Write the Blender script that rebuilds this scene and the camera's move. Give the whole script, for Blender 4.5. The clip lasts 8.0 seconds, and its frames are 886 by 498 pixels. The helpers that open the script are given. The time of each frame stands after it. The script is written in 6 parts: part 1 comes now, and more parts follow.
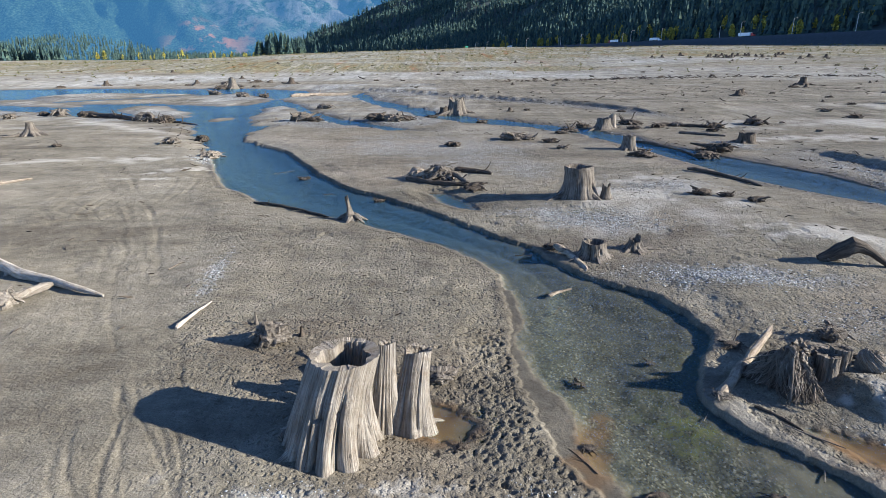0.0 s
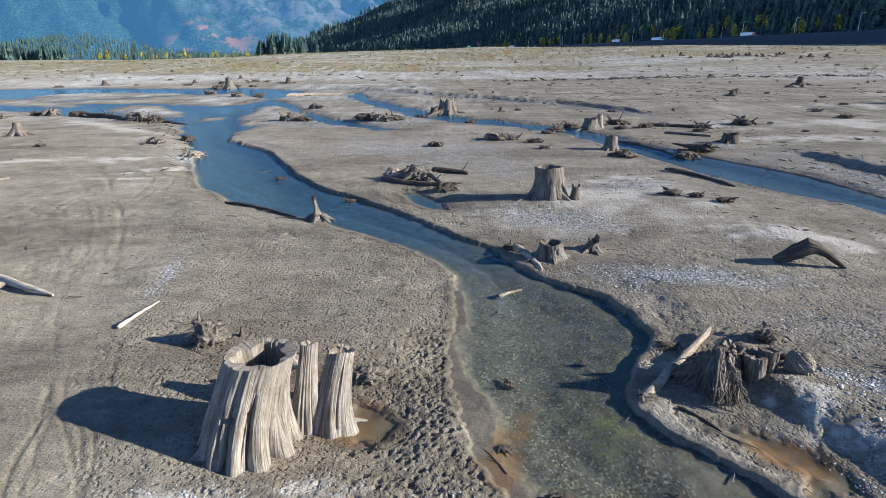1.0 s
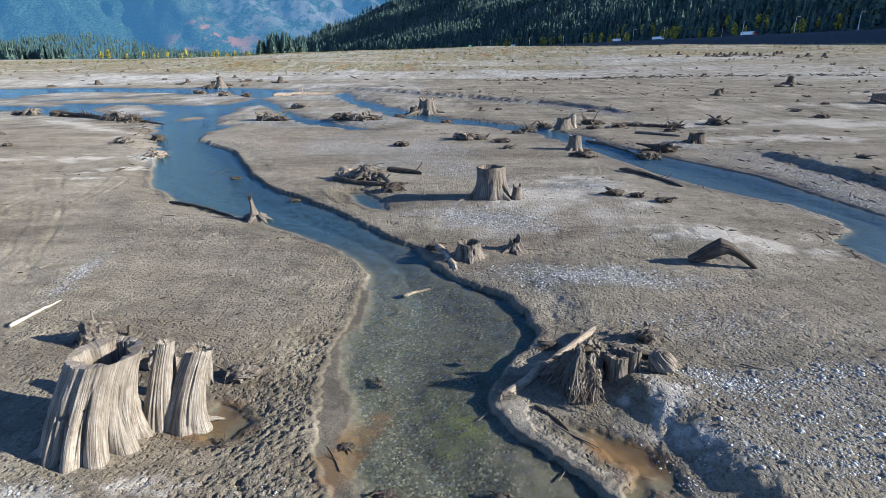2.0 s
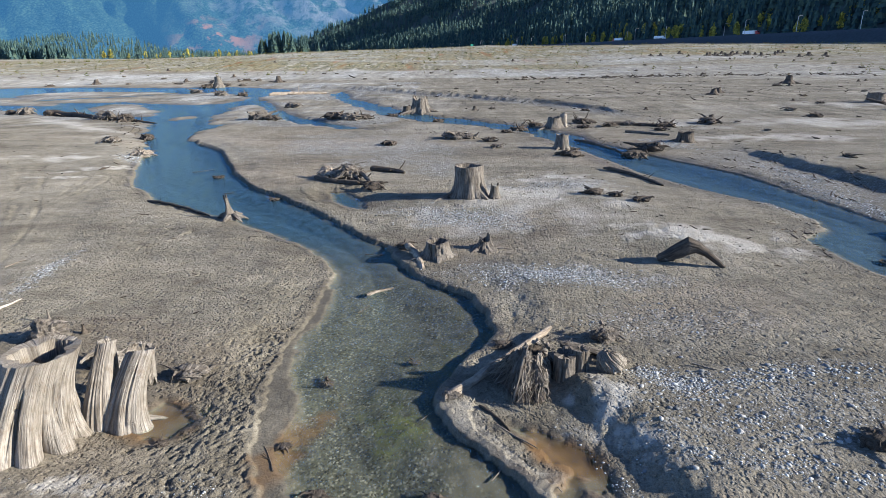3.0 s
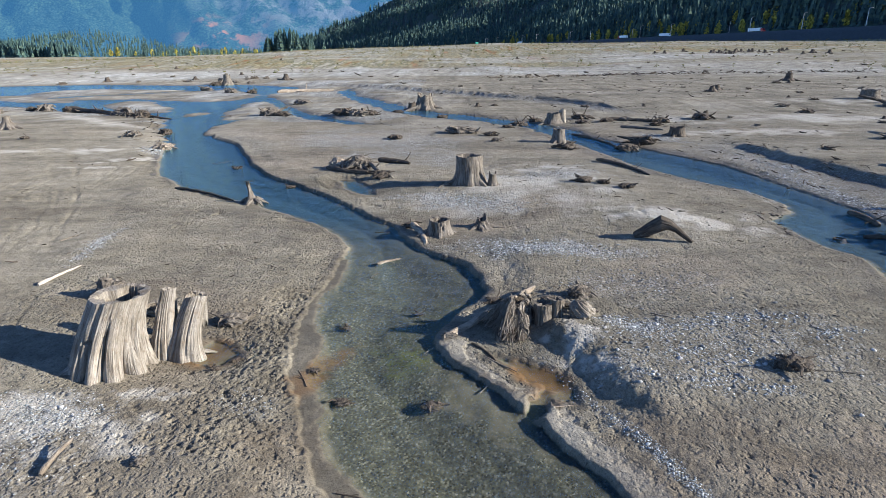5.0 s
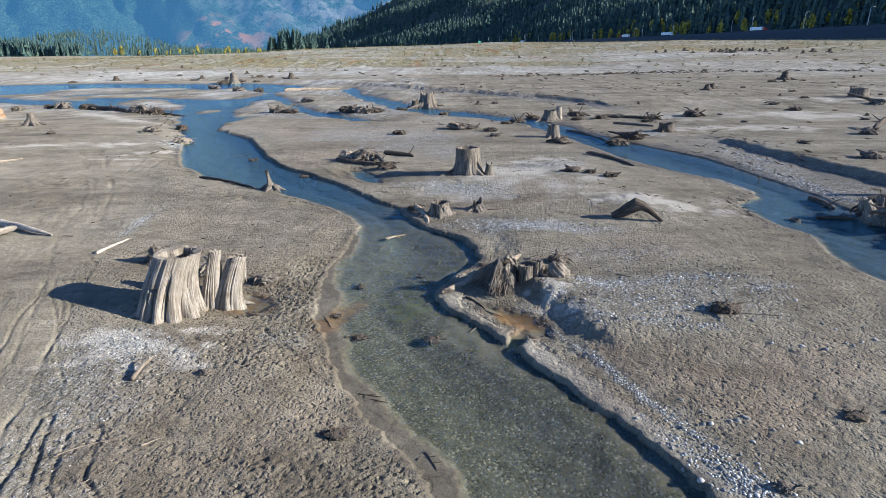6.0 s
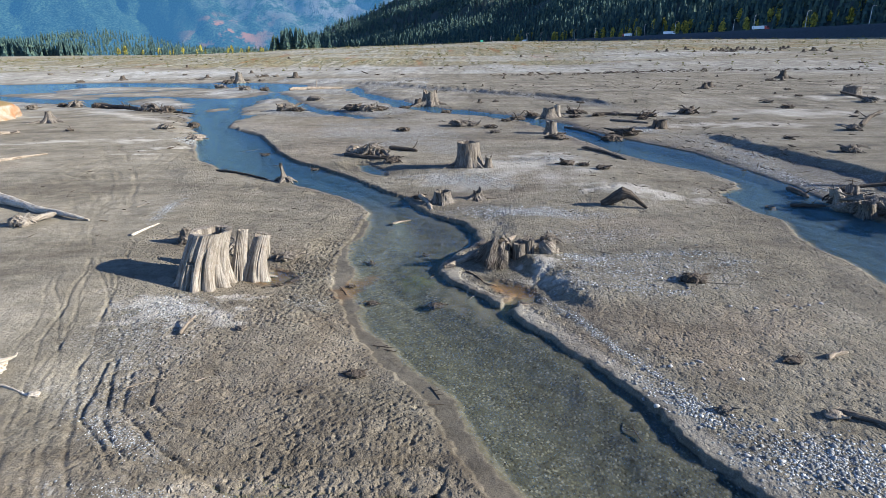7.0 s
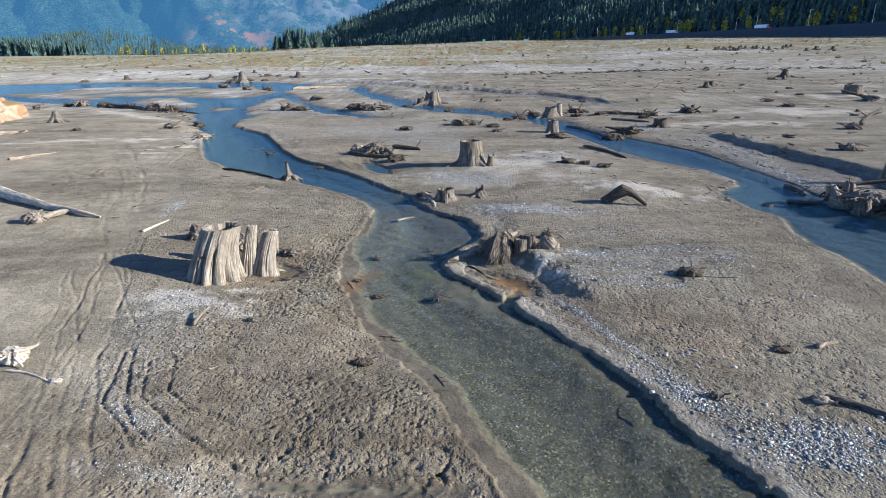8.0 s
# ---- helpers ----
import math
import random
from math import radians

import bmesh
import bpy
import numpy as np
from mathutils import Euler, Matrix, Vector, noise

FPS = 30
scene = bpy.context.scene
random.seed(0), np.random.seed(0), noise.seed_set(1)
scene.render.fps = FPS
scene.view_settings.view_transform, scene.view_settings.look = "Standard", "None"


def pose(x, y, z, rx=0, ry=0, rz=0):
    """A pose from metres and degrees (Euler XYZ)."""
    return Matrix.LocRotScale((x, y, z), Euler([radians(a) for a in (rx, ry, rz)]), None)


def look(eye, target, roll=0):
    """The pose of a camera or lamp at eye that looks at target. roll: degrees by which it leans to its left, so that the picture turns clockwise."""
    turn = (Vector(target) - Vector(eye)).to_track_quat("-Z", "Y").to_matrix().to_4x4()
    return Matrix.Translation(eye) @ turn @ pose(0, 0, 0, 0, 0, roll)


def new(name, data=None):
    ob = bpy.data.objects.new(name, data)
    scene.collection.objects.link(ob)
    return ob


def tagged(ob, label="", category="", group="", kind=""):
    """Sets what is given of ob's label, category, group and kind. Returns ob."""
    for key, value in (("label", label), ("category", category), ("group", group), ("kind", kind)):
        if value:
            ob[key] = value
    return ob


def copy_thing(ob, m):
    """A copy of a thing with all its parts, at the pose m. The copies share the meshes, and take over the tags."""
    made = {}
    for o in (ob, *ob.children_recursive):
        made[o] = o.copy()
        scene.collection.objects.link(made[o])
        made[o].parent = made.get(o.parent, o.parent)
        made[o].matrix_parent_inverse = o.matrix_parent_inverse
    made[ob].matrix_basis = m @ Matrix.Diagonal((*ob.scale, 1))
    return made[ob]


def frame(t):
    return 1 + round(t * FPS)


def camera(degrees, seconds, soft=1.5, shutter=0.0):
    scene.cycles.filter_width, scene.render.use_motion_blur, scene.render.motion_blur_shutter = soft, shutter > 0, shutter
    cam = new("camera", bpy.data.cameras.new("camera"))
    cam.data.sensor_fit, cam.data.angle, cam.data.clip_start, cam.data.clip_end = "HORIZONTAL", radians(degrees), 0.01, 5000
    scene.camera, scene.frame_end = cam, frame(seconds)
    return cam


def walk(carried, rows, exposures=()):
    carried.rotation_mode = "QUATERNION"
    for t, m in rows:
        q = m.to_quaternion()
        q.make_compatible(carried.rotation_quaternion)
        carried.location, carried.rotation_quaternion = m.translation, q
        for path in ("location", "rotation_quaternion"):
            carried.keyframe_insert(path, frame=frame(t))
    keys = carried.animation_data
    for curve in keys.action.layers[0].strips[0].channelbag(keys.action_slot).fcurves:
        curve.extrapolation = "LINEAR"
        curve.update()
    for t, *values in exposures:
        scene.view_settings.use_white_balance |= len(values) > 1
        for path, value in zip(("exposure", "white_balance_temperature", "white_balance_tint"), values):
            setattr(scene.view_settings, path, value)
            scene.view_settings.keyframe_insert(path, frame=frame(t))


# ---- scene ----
cam = camera(74.0, 8.0, soft=0.45)
walk(cam, [
    (0.0, look((-1.089, -0.164, 6.082), (-0.912, 9.352, 3.014), -0.30)),
    (0.5, look((-0.591, -0.181, 6.089), (-0.434, 9.335, 3.019), -0.27)),
    (1.0, look((0.335, -0.223, 6.108), (0.468, 9.292, 3.035), -0.29)),
    (1.5, look((1.637, -0.276, 6.115), (1.755, 9.239, 3.041), -0.24)),
    (2.0, look((2.979, -0.357, 6.142), (3.075, 9.155, 3.058), -0.29)),
    (2.2, look((3.400, -0.360, 6.130), (3.488, 9.152, 3.046), -0.30)),
    (3.3, look((4.075, -0.290, 6.085), (4.117, 9.219, 2.990), -0.36)),
    (3.5, look((4.088, -0.321, 6.077), (4.119, 9.187, 2.980), -0.37)),
    (4.0, look((4.097, -0.645, 6.087), (4.109, 8.860, 2.981), -0.39)),
    (4.5, look((4.126, -1.529, 6.109), (4.124, 7.972, 2.991), -0.40)),
    (4.7, look((4.130, -1.980, 6.125), (4.119, 7.520, 3.004), -0.40)),
    (5.8, look((4.245, -5.090, 6.220), (4.188, 4.405, 3.082), -0.40)),
    (6.0, look((4.250, -5.576, 6.233), (4.184, 3.917, 3.092), -0.40)),
    (6.5, look((4.256, -6.778, 6.252), (4.171, 2.714, 3.108), -0.45)),
    (7.0, look((4.262, -7.628, 6.283), (4.158, 1.862, 3.130), -0.47)),
    (7.5, look((4.249, -8.002, 6.310), (4.126, 1.484, 3.149), -0.53)),
    (8.0, look((4.225, -8.135, 6.317), (4.083, 1.350, 3.154), -0.56)),
], exposures=((0, 1.38), (8, 1.38)))

# ---- world, sun and sky ----
SUN = Vector((1.0, -0.17, 0.0)).normalized()
ELEV = radians(20.5)
world = bpy.data.worlds.new("sky")
scene.world = world
world.use_nodes = True
wn = world.node_tree.nodes
sky = wn.new("ShaderNodeTexSky")
sky.sky_type, sky.sun_disc = "NISHITA", False
sky.sun_elevation, sky.sun_rotation = ELEV, math.atan2(SUN.x, SUN.y)
sky.altitude, sky.air_density, sky.dust_density, sky.ozone_density = 3000, 0.7, 0.0, 4.5
world.node_tree.links.new(sky.outputs["Color"], wn["Background"].inputs["Color"])
wn["Background"].inputs["Strength"].default_value = 0.125
sun = new("sun", bpy.data.lights.new("sun", "SUN"))
sun.data.energy, sun.data.angle, sun.data.color = 5.0, radians(0.53), (0.98, 0.937, 0.85)
sun.matrix_world = look((0, 0, 0), tuple(-SUN * math.cos(ELEV) - Vector((0, 0, math.sin(ELEV)))))


# ---- materials ----
class Nodes:
    """A node material under construction."""

    def __init__(self, name):
        self.m = bpy.data.materials.new(name)
        self.m.use_nodes = True
        self.t = self.m.node_tree
        self.b = self.t.nodes["Principled BSDF"]
        self.out = self.t.nodes["Material Output"]

    def put(self, socket, value):
        if isinstance(value, bpy.types.NodeSocket):
            self.t.links.new(value, socket)
        else:
            socket.default_value = value

    def add(self, kind, ins=(), **props):
        n = self.t.nodes.new("ShaderNode" + kind)
        for k, v in props.items():
            setattr(n, k, v)
        for k, v in dict(ins).items():
            self.put(n.inputs[k], v)
        return n

    def coord(self, scale=(1, 1, 1), kind="Object"):
        c = self.add("TexCoord").outputs[kind]
        return self.add("Mapping", {"Vector": c, "Scale": scale}).outputs[0]

    def noise(self, vec, scale, detail=4, rough=0.55, distort=0.0):
        return self.add("TexNoise", {"Vector": vec, "Scale": scale, "Detail": detail, "Roughness": rough, "Distortion": distort}).outputs["Fac"]

    def ramp(self, fac, stops):
        n = self.add("ValToRGB", {"Fac": fac})
        e = n.color_ramp.elements
        while len(e) < len(stops):
            e.new(0.5)
        for el, (p, c) in zip(e, stops):
            el.position, el.color = p, (c, c, c, 1) if isinstance(c, (int, float)) else (*c, 1)
        return n.outputs["Color"]

    def mix(self, fac, a, b, mode="MIX"):
        n = self.add("Mix", data_type="RGBA", blend_type=mode)
        for k, v in ((0, fac), (6, a), (7, b)):
            if isinstance(v, tuple) and len(v) == 3:
                v = (*v, 1)
            self.put(n.inputs[k], v)
        return n.outputs[2]

    def math(self, op, a, b=0.0):
        n = self.add("Math", operation=op, use_clamp=False)
        self.put(n.inputs[0], a)
        self.put(n.inputs[1], b)
        return n.outputs[0]

    def attr(self, name):
        return self.add("Attribute", attribute_name=name).outputs["Fac"]

    def bump(self, height, strength, distance, normal=None):
        ins = {"Height": height, "Strength": strength, "Distance": distance}
        if normal is not None:
            ins["Normal"] = normal
        return self.add("Bump", ins).outputs[0]

    def done(self, color=None, rough=None, normal=None, **more):
        for k, v in (("Base Color", color), ("Roughness", rough), ("Normal", normal), *more.items()):
            if v is not None:
                if isinstance(v, tuple) and len(v) == 3 and k == "Base Color":
                    v = (*v, 1)
                self.put(self.b.inputs[k], v)
        return self.m


def mud_material():
    n = Nodes("silty mud")
    v = n.coord()
    big, mid, fine = n.noise(v, 0.3, 5), n.noise(v, 2.3, 6, 0.65), n.noise(v, 40, 4, 0.7)
    col = n.mix(n.ramp(big, [(0.3, 0.0), (0.7, 1.0)]), (0.149, 0.131, 0.099), (0.214, 0.193, 0.152))
    col = n.mix(n.math("MULTIPLY", n.attr("warm"), 0.6), col, (0.172, 0.137, 0.102))
    col = n.mix(1.0, col, n.ramp(mid, [(0.30, (0.80, 0.79, 0.78)), (0.70, (1.16, 1.16, 1.16))]), "MULTIPLY")
    col = n.mix(1.0, col, n.ramp(fine, [(0.34, (0.70, 0.69, 0.68)), (0.66, (1.26, 1.26, 1.25))]), "MULTIPLY")
    streak = n.noise(n.add("Mapping", {"Vector": v, "Rotation": (0, 0, 0.06), "Scale": (0.05, 0.22, 1.0)}).outputs[0], 1.0, 7, 0.7)
    col = n.mix(1.0, col, n.ramp(streak, [(0.37, (0.64, 0.62, 0.60)), (0.48, (1.0, 1.0, 1.0)), (0.60, (1.20, 1.20, 1.21))]), "MULTIPLY")
    col = n.mix(1.0, col, n.ramp(n.noise(v, 0.7, 9, 0.85), [(0.34, (0.60, 0.59, 0.57)), (0.5, (1.0, 1.0, 1.0)), (0.66, (1.30, 1.30, 1.29))]), "MULTIPLY")
    drawn = n.add("Mapping", {"Vector": v, "Scale": (0.55, 0.10, 1.0)}).outputs[0]
    mottle = n.ramp(n.noise(drawn, 1.0, 7, 0.75), [(0.36, (0.52, 0.50, 0.48)), (0.47, (0.95, 0.95, 0.95)), (0.53, (1.0, 1.0, 1.0)), (0.64, (1.5, 1.5, 1.49))])
    # dark specks put the shade of small pits into the mud colour
    shade_speck = n.ramp(n.noise(v, 17, 3, 0.6, 0.4), [(0.33, 1.0), (0.38, 0.0)])
    light = n.ramp(n.noise(v, 23, 2, 0.5), [(0.70, 0.0), (0.75, 1.0)])
    col = n.mix(n.math("MULTIPLY", shade_speck, 0.7), col, (0.060, 0.050, 0.040))
    col = n.mix(n.math("MULTIPLY", light, 0.5), col, (0.33, 0.32, 0.30))
    # pale dried silt, gravel, turf, wet margins and stream bed
    col = n.mix(n.math("MULTIPLY", n.attr("dry"), n.ramp(mid, [(0.25, 0.5), (0.65, 1.0)])), col, (0.40, 0.375, 0.33))
    peb = n.add("TexVoronoi", {"Vector": v, "Scale": 15.0, "Randomness": 1.0})
    pebcol = n.ramp(peb.outputs["Color"], [(0.15, (0.12, 0.115, 0.10)), (0.5, (0.25, 0.248, 0.238)), (0.88, (0.60, 0.62, 0.62))])
    pebcol = n.mix(n.ramp(peb.outputs["Distance"], [(0.42, 0.0), (0.75, 1.0)]), pebcol, (0.09, 0.082, 0.070))
    col = n.mix(n.math("MULTIPLY", n.attr("grav"), n.ramp(mid, [(0.3, 0.2), (0.6, 1.0)])), col, pebcol)
    turf = n.ramp(n.noise(n.add("Mapping", {"Vector": v, "Scale": (1.0, 0.13, 1.0)}).outputs[0], 0.14, 8, 0.75), [(0.36, (0.24, 0.10, 0.04)), (0.43, (0.12, 0.10, 0.035)), (0.475, (0.28, 0.24, 0.15)), (0.53, (0.06, 0.062, 0.02)), (0.58, (0.34, 0.31, 0.25)), (0.66, (0.10, 0.095, 0.035))])
    col = n.mix(n.attr("turf"), col, turf)
    col = n.mix(n.math("MULTIPLY", n.attr("bar"), n.ramp(n.noise(v, 0.30, 9, 0.9), [(0.36, 0.10), (0.56, 1.0)])), col, n.mix(n.ramp(n.noise(v, 1.1, 6, 0.85), [(0.38, 0.0), (0.62, 1.0)]), (0.25, 0.25, 0.235), (0.50, 0.505, 0.485)))
    col = n.mix(n.attr("away"), col, n.mix(1.0, col, mottle, "MULTIPLY"))
    bed = n.add("TexVoronoi", {"Vector": n.add("Mapping", {"Vector": v, "Rotation": (0, 0, 0.5), "Scale": (1.0, 0.75, 1.0)}).outputs[0], "Scale": 27.0})
    bedcol = n.ramp(bed.outputs["Color"], [(0.12, (0.008, 0.008, 0.006)), (0.40, (0.042, 0.042, 0.033)), (0.66, (0.082, 0.081, 0.066)), (0.94, (0.28, 0.275, 0.24))])
    bedcol = n.mix(n.ramp(bed.outputs["Distance"], [(0.42, 0.0), (0.8, 0.8)]), bedcol, (0.085, 0.085, 0.065))
    bedcol = n.mix(n.ramp(n.noise(v, 0.9, 4), [(0.35, 0.0), (0.7, 1.0)]), bedcol, n.mix(1.0, bedcol, (0.85, 0.82, 0.72), "MULTIPLY"))
    bedcol = n.mix(n.math("MULTIPLY", n.attr("algae"), n.ramp(n.noise(v, 7, 6, 0.8), [(0.42, 0.0), (0.56, 0.9)])), bedcol, (0.105, 0.12, 0.02))
    bedcol = n.mix(n.ramp(n.noise(v, 2.2, 5, 0.7), [(0.35, 0.0), (0.65, 0.6)]), bedcol, (0.075, 0.078, 0.065))
    sand = n.mix(n.math("MULTIPLY", n.attr("sand"), n.ramp(mid, [(0.36, 0.35), (0.58, 1.0)])), bedcol, n.mix(fine, (0.115, 0.104, 0.082), (0.165, 0.152, 0.122)))
    # dark bed of the deep reaches, with the mirrored sky's blue painted in
    sand = n.mix(n.attr("sky_silt"), sand, (0.020, 0.050, 0.080))
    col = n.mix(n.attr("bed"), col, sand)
    wet = n.math("MULTIPLY", n.attr("wet"), n.math("SUBTRACT", 1.0, n.attr("bed")))
    col = n.mix(wet, col, n.mix(1.0, col, (0.56, 0.54, 0.515), "MULTIPLY"))
    col = n.mix(n.attr("rust"), col, (0.135, 0.078, 0.034))
    rough = n.math("SUBTRACT", 0.95, n.math("MULTIPLY", wet, 0.42))
    # relief in metres: soft lumps, trodden pocks of two sizes, grit, pebbles
    dry_land = n.math("SUBTRACT", 1.0, n.attr("bed"))
    warped = n.add("VectorMath", {0: v, 1: n.add("VectorMath", {0: n.add("TexNoise", {"Vector": v, "Scale": 6.0}).outputs["Color"], "Scale": 0.12}, operation="SCALE").outputs[0]}, operation="ADD").outputs[0]
    h = n.math("ADD", n.math("MULTIPLY", n.noise(v, 1.1, 5, 0.7), 0.09), n.math("MULTIPLY", n.noise(v, 6, 7, 0.66), 0.048))
    h = n.math("ADD", h, n.math("MULTIPLY", n.noise(v, 19, 4, 0.6), 0.020))
    for scale, depth, lo in ((8.5, 0.060, 0.50), (15.0, 0.042, 0.46)):
        cell = n.add("TexVoronoi", {"Vector": warped, "Scale": scale})
        some = n.ramp(n.add("SeparateColor", {0: cell.outputs["Color"]}).outputs[0], [(lo, 1.0), (lo + 0.12, 0.0)])
        some = n.math("MULTIPLY", some, n.ramp(n.noise(v, 0.7, 4), [(0.34, 0.25), (0.56, 1.0)]))
        pit = n.math("SUBTRACT", n.ramp(cell.outputs["Distance"], [(0.10, 0.0), (0.46, 1.0)]), 1.0)
        h = n.math("ADD", h, n.math("MULTIPLY", n.math("MULTIPLY", pit, some), n.math("MULTIPLY", n.attr("trod"), depth)))
    h = n.math("ADD", h, n.math("MULTIPLY", fine, 0.014))
    h = n.math("ADD", h, n.math("MULTIPLY", peb.outputs["Distance"], n.math("MULTIPLY", n.attr("grav"), -0.05)))
    return n.done(col, rough, n.bump(n.math("MULTIPLY", n.math("MULTIPLY", h, dry_land), n.math("ADD", 0.50, n.math("MULTIPLY", n.attr("trod"), 0.6))), 1.0, 1.0), **{"Specular IOR Level": 0.25, "Diffuse Roughness": 0.25})


def water_material():
    n = Nodes("clear stream water")
    v = n.coord()
    flow = n.add("Mapping", {"Vector": v, "Rotation": (0, 0, 0.45), "Scale": (1.0, 0.55, 1.0)}).outputs[0]
    h = n.math("ADD", n.math("MULTIPLY", n.noise(flow, 1.4, 3), 0.6), n.math("MULTIPLY", n.noise(flow, 9.5, 5, 0.7, 0.6), 0.24))
    bump = n.bump(h, 0.9, 0.50)
    clear = n.add("BsdfTransparent", {"Color": (0.88, 0.92, 0.89, 1)})
    # gloss colour tinted blue to deepen the reflected sky
    gloss = n.add("BsdfGlossy", {"Color": (0.48, 0.84, 1.0, 1), "Roughness": 0.04, "Normal": bump})
    calm = n.bump(h, 0.7, 0.09)
    fres = n.add("Fresnel", {"IOR": 1.60, "Normal": calm}).outputs[0]
    mix = n.add("MixShader", {0: fres, 1: clear.outputs[0], 2: gloss.outputs[0]})
    n.t.links.new(mix.outputs[0], n.out.inputs["Surface"])
    return n.m


def wood_material(name, light, dark, grain=(26, 26, 1.6), crack=0.5):
    n = Nodes(name)
    rnd = n.add("ObjectInfo").outputs["Random"]
    v = n.add("VectorMath", {0: n.add("Mapping", {"Vector": n.add("Attribute", attribute_name="fibre").outputs["Vector"], "Scale": grain}).outputs[0], 1: n.add("CombineXYZ", {0: n.math("MULTIPLY", rnd, 37.0), 1: n.math("MULTIPLY", rnd, 91.0)}).outputs[0]}, operation="ADD").outputs[0]
    w = n.coord()
    fib, blot = n.noise(v, 1.0, 7, 0.65), n.noise(w, 3.0, 5)
    lines = n.noise(v, 2.6, 3, 0.6)
    col = n.ramp(fib, [(0.33, dark), (0.46, tuple(0.5 * (a + b) for a, b in zip(light, dark))), (0.60, light)])
    col = n.mix(n.ramp(blot, [(0.35, 0.0), (0.65, 1.0)]), n.mix(1.0, col, (0.66, 0.63, 0.59), "MULTIPLY"), col)
    col = n.mix(n.math("MULTIPLY", n.ramp(lines, [(0.30, 1.0), (0.42, 0.0)]), crack), col, tuple(0.25 * c for c in dark))
    col = n.mix(n.math("MULTIPLY", n.ramp(n.noise(w, 6.5, 5, 0.7), [(0.52, 0.0), (0.68, 1.0)]), 0.45), col, tuple(0.9 * a * b for a, b in zip(dark, (1.25, 1.0, 0.8))))
    bump = n.bump(n.math("ADD", fib, n.math("MULTIPLY", lines, 0.6)), 1.0, 0.03)
    return n.done(col, 0.88, bump, **{"Specular IOR Level": 0.2})


def stone_material():
    n = Nodes("river stone")
    v = n.coord()
    isl = n.add("NewGeometry").outputs["Random Per Island"]
    col = n.ramp(isl, [(0.0, (0.09, 0.093, 0.092)), (0.4, (0.20, 0.21, 0.215)), (0.75, (0.30, 0.32, 0.33)), (0.97, (0.55, 0.57, 0.565))])
    col = n.mix(n.ramp(n.noise(v, 40, 4), [(0.35, 0.0), (0.7, 1.0)]), n.mix(1.0, col, (0.75, 0.74, 0.72), "MULTIPLY"), col)
    return n.done(col, 0.75, n.bump(n.noise(v, 60, 4), 0.3, 0.01))


def foliage_material(name, a, b, c, scale=0.03):
    n = Nodes(name)
    isl = n.add("NewGeometry").outputs["Random Per Island"]
    v = n.coord(kind="Object")
    col = n.ramp(isl, [(0.1, a), (0.5, b), (0.95, c)])
    col = n.mix(n.ramp(n.noise(v, scale, 4), [(0.35, 0.0), (0.65, 1.0)]), n.mix(1.0, col, (0.7, 0.75, 0.8), "MULTIPLY"), col)
    return n.done(col, 0.9, **{"Specular IOR Level": 0.15})


def plain_material(name, color, rough=0.6, vary=0.25, scale=4.0, metallic=0.0):
    n = Nodes(name)
    v = n.coord()
    f = n.ramp(n.noise(v, scale, 6, 0.65), [(0.3, 0.0), (0.7, 1.0)])
    dark = tuple(c * (1 - vary) for c in color)
    return n.done(n.mix(f, dark, color), rough, n.bump(n.noise(v, scale * 6, 4), 0.25, 0.02), Metallic=metallic)


def mountain_material():
    n = Nodes("far mountainside")
    v = n.coord()
    gully = n.noise(n.add("Mapping", {"Vector": v, "Scale": (0.012, 0.004, 0.002)}).outputs[0], 1.0, 8, 0.6)
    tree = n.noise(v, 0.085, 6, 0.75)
    stand = n.noise(v, 0.006, 5, 0.6)
    rock = n.attr("rock")
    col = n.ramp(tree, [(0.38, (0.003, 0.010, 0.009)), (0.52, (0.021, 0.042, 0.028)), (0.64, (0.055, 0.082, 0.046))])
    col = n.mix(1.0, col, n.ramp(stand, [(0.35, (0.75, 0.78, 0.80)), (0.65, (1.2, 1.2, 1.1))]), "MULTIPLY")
    bare = n.math("MULTIPLY", rock, n.ramp(n.math("ADD", n.math("MULTIPLY", stand, 0.55), n.math("MULTIPLY", n.noise(v, 0.018, 7, 0.7), 0.45)), [(0.46, 0.0), (0.53, 1.0)]))
    rocky = n.mix(bare, col, n.mix(tree, (0.05, 0.055, 0.055), (0.15, 0.14, 0.132)))
    red = n.mix(n.math("MULTIPLY", n.attr("scree"), n.ramp(n.noise(v, 0.009, 6, 0.6), [(0.52, 0.0), (0.60, 1.0)])), rocky, (0.27, 0.105, 0.035))
    # a faint blue emission stands in for the haze of distance and scattered daylight
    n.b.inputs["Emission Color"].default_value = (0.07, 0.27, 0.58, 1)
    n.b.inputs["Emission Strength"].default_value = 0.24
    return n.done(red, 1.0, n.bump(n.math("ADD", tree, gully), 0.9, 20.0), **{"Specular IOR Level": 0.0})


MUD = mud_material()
WATER = water_material()
BLEACHED = wood_material("bleached cedar", (0.37, 0.332, 0.283), (0.140, 0.118, 0.095), (46, 46, 1.3), 0.9)
WEATHERED = wood_material("weathered grey wood", (0.225, 0.198, 0.170), (0.046, 0.039, 0.032), (26, 26, 1.6), 0.8)
DARKWOOD = wood_material("damp dark wood", (0.130, 0.107, 0.087), (0.032, 0.027, 0.022))
DRIFT = wood_material("pale driftwood", (0.40, 0.34, 0.275), (0.13, 0.105, 0.08), (20, 20, 2))
PALE = wood_material("sun-bleached driftwood", (0.64, 0.58, 0.50), (0.36, 0.315, 0.26), (20, 20, 2), 0.4)
STONE = stone_material()
